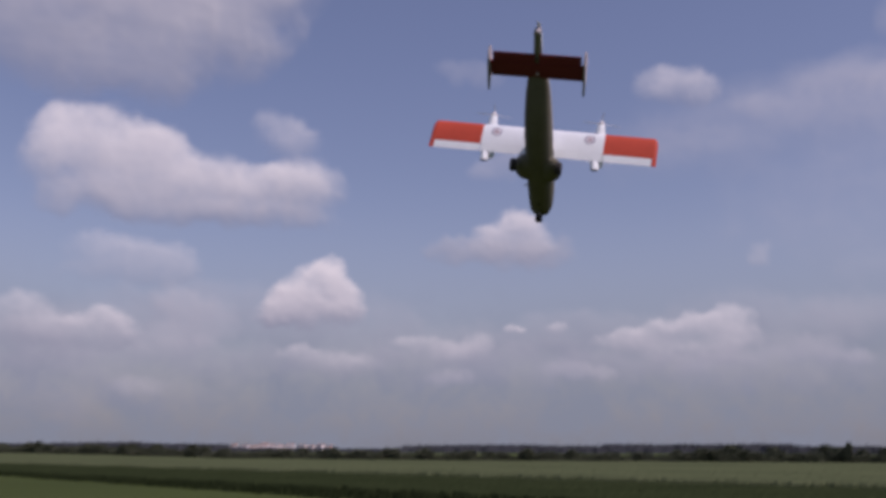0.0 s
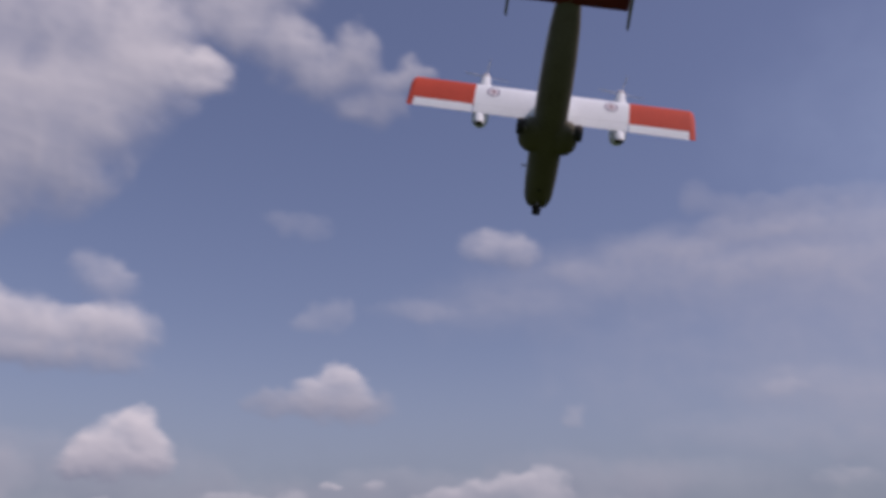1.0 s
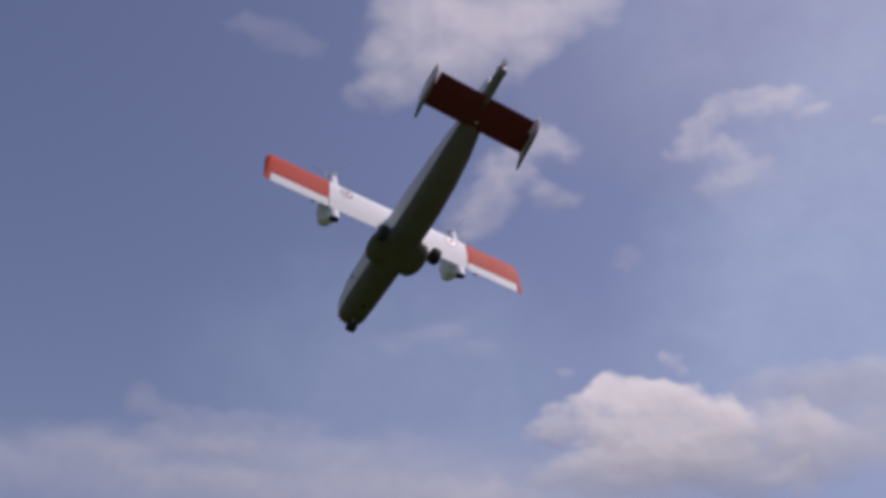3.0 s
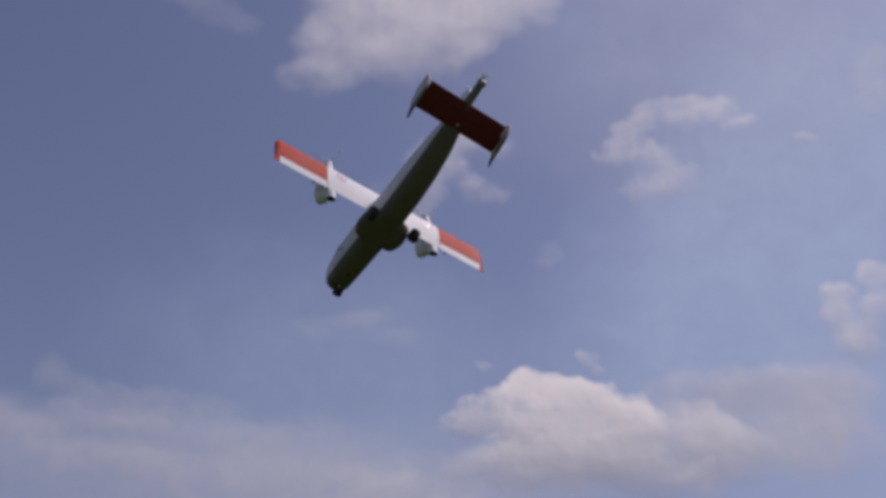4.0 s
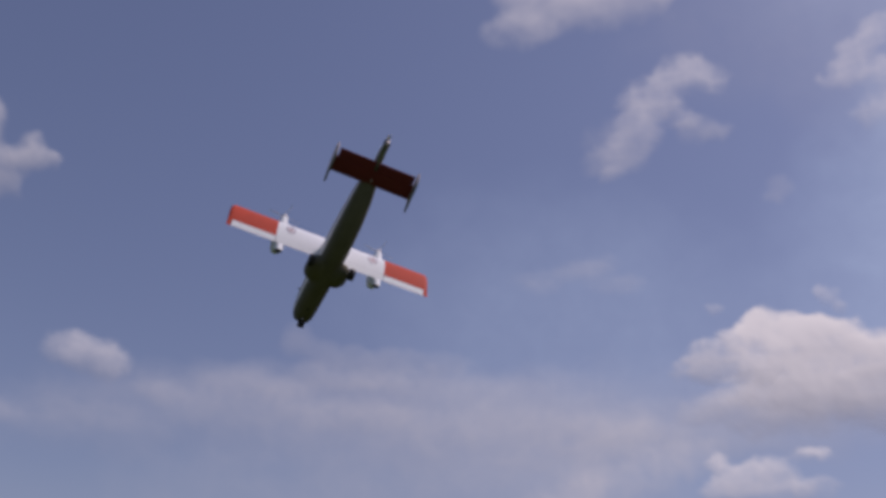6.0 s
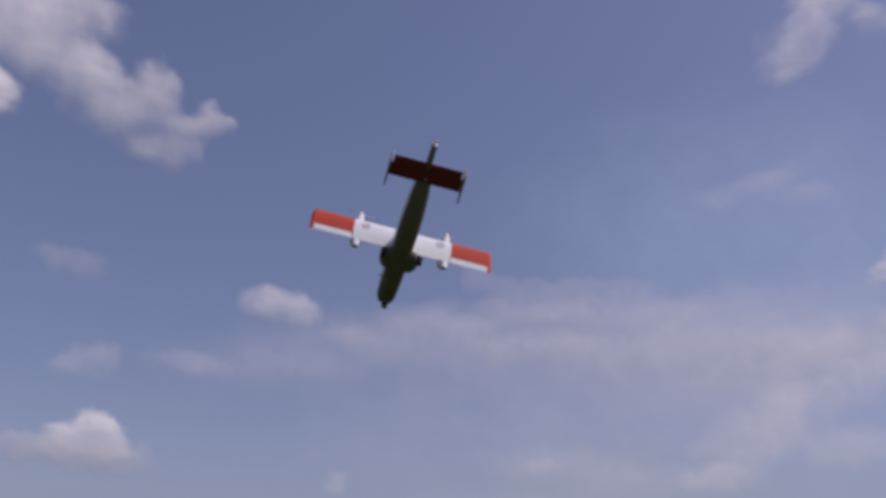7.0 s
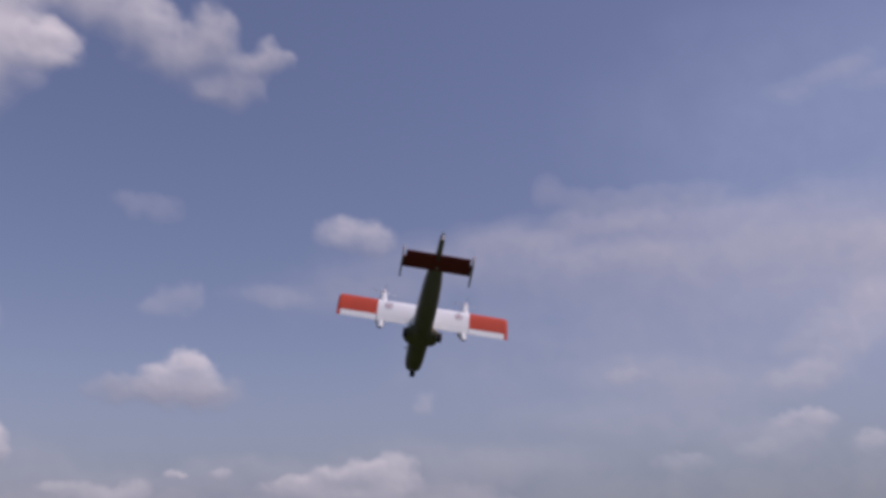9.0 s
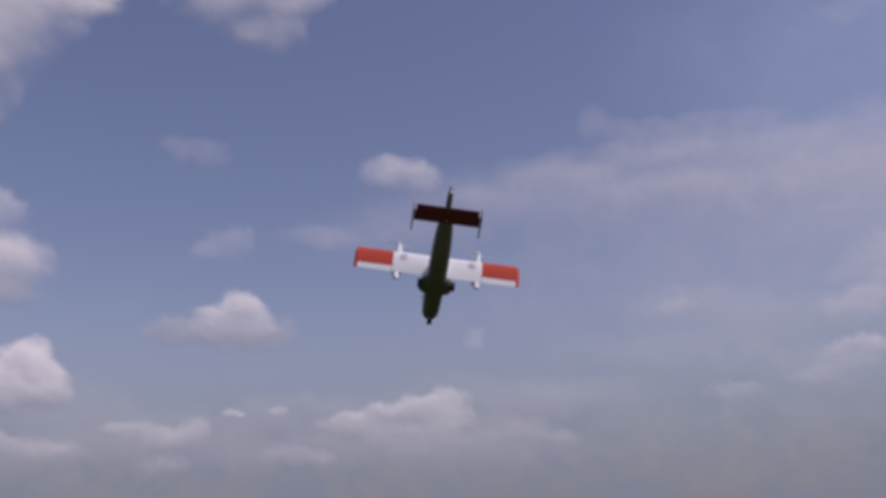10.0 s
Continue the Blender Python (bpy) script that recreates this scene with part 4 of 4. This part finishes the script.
veil(5.3, 18.3, 0.11, 1.08, 0.50, -0.06, [(-4.8, 0.8, 4.7, 1.2), (-7.6, -0.6, 4.9, 1.1), (1.3, 0.0, 7.0, 1.2), (9.1, -0.0, 5.9, 1.3)])
veil(21.6, 16.9, 0.15, 1.08, 0.50, -0.08, [(0.4, 1.1, 5.5, 1.3), (5.0, 0.5, 5.1, 1.4), (-4.3, 0.4, 4.9, 1.1), (-9.1, 1.6, 4.3, 0.9), (0.4, -1.4, 5.5, 1.2), (3.4, -2.2, 4.1, 1.0)])
veil(1.3, 18.3, 0.15, 0.98, 0.50, -0.05, [(7.5, 2.2, 1.4, 0.9), (3.9, 1.1, 2.8, 0.8), (-0.6, 0.3, 2.0, 0.6), (-3.9, -1.4, 4.6, 0.8)])
veil(17.7, 14.8, 0.40, 1.60, 0.55, -0.04, [(-0.2, 1.4, 13.2, 4.5), (5.3, -1.5, 10.5, 5.4), (-8.2, -1.7, 13.4, 4.3), (4.5, 4.3, 9.3, 2.7)])
veil(17.0, 18.3, 0.34, 1.60, 0.45, -0.06, [(-2.1, -0.3, 17.7, 3.2), (13.6, 0.5, 14.3, 3.6), (-16.2, -0.4, 12.4, 2.8)])
veil(48.6, 38.9, 0.25, 1.60, 0.40, 0.04, [(-7.1, 1.2, 10.0, 6.1), (1.3, -3.5, 9.4, 8.3), (6.2, 0.1, 6.0, 4.8), (2.7, 5.6, 9.1, 3.8)])
veil(34.0, 17.8, 0.42, 1.40, 0.60, -0.04, [(1.3, -0.3, 6.2, 1.5), (5.2, 1.2, 4.6, 1.8), (-6.1, -0.9, 6.7, 1.5)])
veil(27.0, 13.7, 0.36, 1.00, 0.90, 0.04, [(-2.2, -0.4, 2.3, 1.3), (-0.2, 0.9, 2.2, 1.3), (2.5, 1.6, 2.2, 1.3), (4.3, 2.6, 2.1, 1.3), (-3.2, -1.5, 2.0, 0.8), (1.4, -1.5, 2.8, 1.3), (-5.2, -2.7, 3.0, 0.9)])
hang_veil()

cloud(-35.5, 26.2, 1.00, 0.83, 0.50, -0.08, [(-2.0, -2.2, 7.3, 5.4), (2.7, -1.4, 6.3, 4.2), (6.9, 0.3, 4.1, 3.3), (9.7, 2.4, 2.8, 2.0), (5.1, -3.7, 3.7, 2.4), (0.1, -5.7, 5.8, 2.0), (-6.8, -1.4, 6.5, 5.5), (-0.2, 3.9, 9.7, 4.6), (7.8, 5.0, 4.8, 2.9), (12.5, 3.4, 1.6, 0.9)])
cloud(-16.5, 31.4, 0.80, 0.86, 0.60, -0.04, [(-3.1, 0.6, 2.2, 1.9), (-1.3, -0.2, 2.6, 1.9), (0.6, -1.4, 2.0, 2.0), (-4.0, 2.2, 3.4, 1.6), (-1.0, 2.4, 2.9, 1.6), (2.1, -2.4, 1.7, 1.3), (3.8, -0.0, 1.4, 1.3), (3.2, -1.3, 1.7, 1.2), (5.4, -2.2, 1.7, 1.2), (4.7, -3.7, 2.1, 1.1), (6.9, -1.4, 1.4, 1.0)])
cloud(-23.6, 28.8, 0.68, 0.88, 0.50, -0.01, [(0.6, 0.7, 1.8, 0.9), (2.0, 0.8, 1.5, 0.7), (1.4, -0.6, 2.1, 0.7), (-1.3, -0.4, 2.3, 1.6)])
cloud(-32.4, 14.7, 0.92, 0.78, 0.60, -0.01, [(-5.0, 1.6, 2.4, 2.0), (-3.1, 2.1, 2.5, 1.7), (-1.0, 1.7, 1.8, 1.6), (-4.1, 0.1, 3.3, 2.0), (-1.2, -0.2, 3.4, 2.3), (0.8, -0.0, 2.7, 2.1), (-1.7, -1.6, 5.0, 1.2), (3.0, -0.6, 3.1, 1.8), (3.7, -1.8, 5.7, 0.8), (5.5, -0.6, 2.7, 1.7), (7.3, -0.0, 2.2, 2.0)])
cloud(-25.9, 17.2, 0.50, 0.95, 0.40, 0.02, [(-0.5, 0.2, 1.6, 1.3), (0.6, -0.3, 1.3, 1.3)])
cloud(-33.8, 10.1, 0.50, 0.95, 0.40, 0.00, [(-1.6, 0.5, 2.5, 1.1), (0.5, 0.1, 2.7, 1.2), (2.0, -0.1, 1.7, 1.0), (-0.3, -0.7, 3.7, 0.8)])
cloud(-24.3, 8.3, 1.00, 0.68, 0.50, 0.01, [(-0.1, 0.5, 2.1, 1.5), (1.1, 1.4, 1.2, 1.0), (-1.1, -0.3, 1.7, 1.2), (1.8, 0.0, 1.2, 1.4), (0.3, -0.8, 2.6, 1.0), (-2.0, -0.9, 1.3, 0.8)])
cloud(-37.5, 6.3, 0.60, 0.85, 0.60, -0.10, [(-2.1, 1.1, 1.9, 0.8), (-1.5, 0.1, 2.8, 1.1), (0.5, -0.4, 3.6, 1.1), (2.2, 0.5, 1.1, 0.9), (2.9, -0.2, 1.5, 0.9)])
cloud(-35.5, 6.8, 0.55, 0.80, 0.50, 0.02, [(0.2, 0.4, 0.8, 0.5), (0.8, -0.1, 0.8, 0.5), (-1.0, -0.2, 1.0, 0.5)])
cloud(-12.8, 11.7, 0.80, 0.80, 0.60, -0.01, [(-0.0, 0.5, 1.6, 1.2), (1.2, 0.1, 1.3, 1.1), (-1.2, -0.0, 1.3, 1.0), (-0.1, -0.6, 2.9, 0.8), (0.4, 0.9, 0.9, 0.8)])
cloud(-2.9, 19.8, 0.56, 0.85, 0.45, -0.03, [(-0.8, 0.2, 1.8, 1.1), (0.2, 0.0, 2.1, 1.2), (1.0, -0.3, 1.3, 0.9)])
cloud(-3.2, 6.1, 0.71, 0.78, 0.50, -0.01, [(2.2, 1.0, 1.4, 0.8), (0.6, 0.6, 2.0, 0.9), (-1.3, 0.4, 1.9, 0.8), (2.4, -0.0, 1.6, 0.8), (-0.1, -0.7, 4.6, 0.8), (-3.5, -0.0, 1.8, 0.7)])
cloud(-19.9, 5.3, 0.52, 0.80, 0.50, 0.02, [(5.0, 0.5, 1.0, 0.9), (3.6, 0.0, 1.4, 0.7), (1.7, 0.6, 2.0, 0.6), (-2.7, -0.5, 2.5, 0.8), (-4.9, -0.0, 1.4, 0.6)])
cloud(-10.4, 6.7, 0.52, 0.80, 0.50, 0.02, [(-0.0, -0.0, 0.8, 0.4)])
cloud(-12.7, 6.6, 0.69, 0.75, 0.30, 0.06, [(-0.2, 0.1, 0.6, 0.3), (0.3, -0.0, 0.4, 0.2)])
cloud(21.2, 8.7, 0.42, 0.80, 0.50, 0.02, [(0.1, 0.2, 1.1, 0.6), (-0.8, -0.1, 1.0, 0.5), (1.0, -0.2, 0.9, 0.5)])
cloud(24.5, 7.2, 0.42, 0.80, 0.50, 0.02, [(-0.0, 0.0, 1.5, 0.8)])
cloud(28.9, 44.0, 0.94, 1.10, 0.50, 0.33, [(-1.5, -0.9, 4.6, 2.7), (-0.3, -2.4, 3.2, 1.7), (-4.0, -2.4, 2.8, 1.9), (-5.3, -3.8, 2.0, 1.1), (1.6, -0.6, 3.2, 1.9), (4.1, -0.3, 2.8, 1.7), (6.2, 0.6, 2.1, 1.2), (3.0, -2.3, 1.4, 1.0), (-2.8, 0.3, 3.2, 1.7), (0.7, 2.1, 5.6, 2.0), (5.3, 2.4, 3.8, 1.3), (-3.3, 2.4, 2.8, 1.7)])
cloud(32.1, 36.1, 0.56, 1.00, 1.00, 0.22, [(0.7, 1.3, 1.3, 1.0), (1.7, 0.5, 1.4, 1.1), (-0.2, 0.5, 1.4, 1.1), (-1.5, -0.4, 1.5, 1.4), (-0.7, -0.8, 1.4, 0.8), (0.6, -1.6, 1.0, 0.7)])
cloud(29.3, 33.7, 0.42, 1.10, 1.00, 0.22, [(0.7, 1.1, 1.3, 1.2), (0.4, 0.4, 1.5, 1.2), (-0.6, -0.9, 1.5, 1.3), (-1.3, -1.9, 0.8, 0.6)])
cloud(46.2, 35.8, 0.58, 1.00, 1.00, 0.24, [(-0.0, 1.7, 1.9, 0.9), (1.4, 1.3, 1.7, 0.9), (2.8, 1.3, 1.5, 0.8), (-1.7, 0.9, 1.5, 0.9), (-0.8, -0.8, 1.5, 1.0), (4.0, 0.4, 1.2, 0.5), (-2.5, -0.2, 1.7, 0.8), (0.4, -2.1, 1.4, 1.1), (-1.3, -2.4, 1.7, 0.9)])
cloud(55.0, 34.5, 0.50, 0.90, 0.40, 0.05, [(-0.2, 0.2, 0.5, 0.3), (0.3, -0.1, 0.5, 0.3)])
cloud(38.9, 20.8, 1.05, 0.70, 0.90, 0.05, [(-2.3, 2.5, 1.3, 0.8), (-0.7, 2.1, 1.6, 0.9), (0.9, 1.5, 1.6, 1.0), (-3.7, 1.8, 1.6, 0.9), (-1.6, 0.7, 3.8, 1.5), (-0.3, 1.3, 2.4, 1.4), (2.3, 0.7, 1.6, 1.2), (1.4, -0.6, 3.4, 1.4), (3.4, -0.3, 1.5, 1.4), (-1.7, -1.0, 3.8, 1.4), (1.3, -1.9, 3.8, 1.4)])
cloud(33.9, 21.0, 0.85, 0.85, 0.80, -0.03, [(-0.5, 0.8, 1.8, 0.9), (-1.6, -0.1, 1.8, 0.8), (1.1, -0.3, 2.8, 1.0)])
cloud(41.8, 18.6, 0.94, 0.85, 0.45, -0.11, [(-6.6, 0.3, 4.2, 1.2), (-3.2, -0.2, 4.8, 1.4), (0.5, -0.1, 2.4, 1.4), (3.6, 1.2, 2.7, 1.7), (5.5, -0.1, 2.9, 1.7), (1.8, -1.4, 2.3, 1.3)])
cloud(40.0, 24.0, 0.42, 0.90, 0.50, 0.05, [(-0.1, 0.2, 0.7, 0.6), (0.4, -0.5, 0.5, 0.5), (-0.4, 0.6, 0.4, 0.3)])
cloud(33.5, 24.1, 0.42, 0.90, 0.50, 0.05, [(0.0, -0.0, 0.6, 0.4)])
cloud(45.3, 17.7, 0.50, 0.80, 0.50, 0.04, [(0.3, 0.2, 0.9, 0.6), (-0.4, -0.3, 1.1, 0.5), (0.8, 0.6, 0.5, 0.3)])
cloud(55.6, 25.0, 0.66, 0.75, 0.55, 0.05, [(-0.9, 1.1, 1.0, 1.0), (-1.0, -0.1, 1.0, 0.8), (1.1, 1.8, 1.0, 0.8), (1.1, -0.0, 1.2, 1.2), (-0.2, -1.6, 1.5, 1.2)])
cloud(35.3, 15.0, 0.76, 0.75, 0.50, 0.12, [(-2.3, 0.8, 0.7, 0.6), (-1.3, 0.2, 1.4, 0.7), (0.4, 0.5, 1.4, 0.8), (1.1, -0.6, 2.8, 0.8), (-2.0, -0.5, 1.6, 0.7), (2.5, 1.2, 1.1, 0.5)])
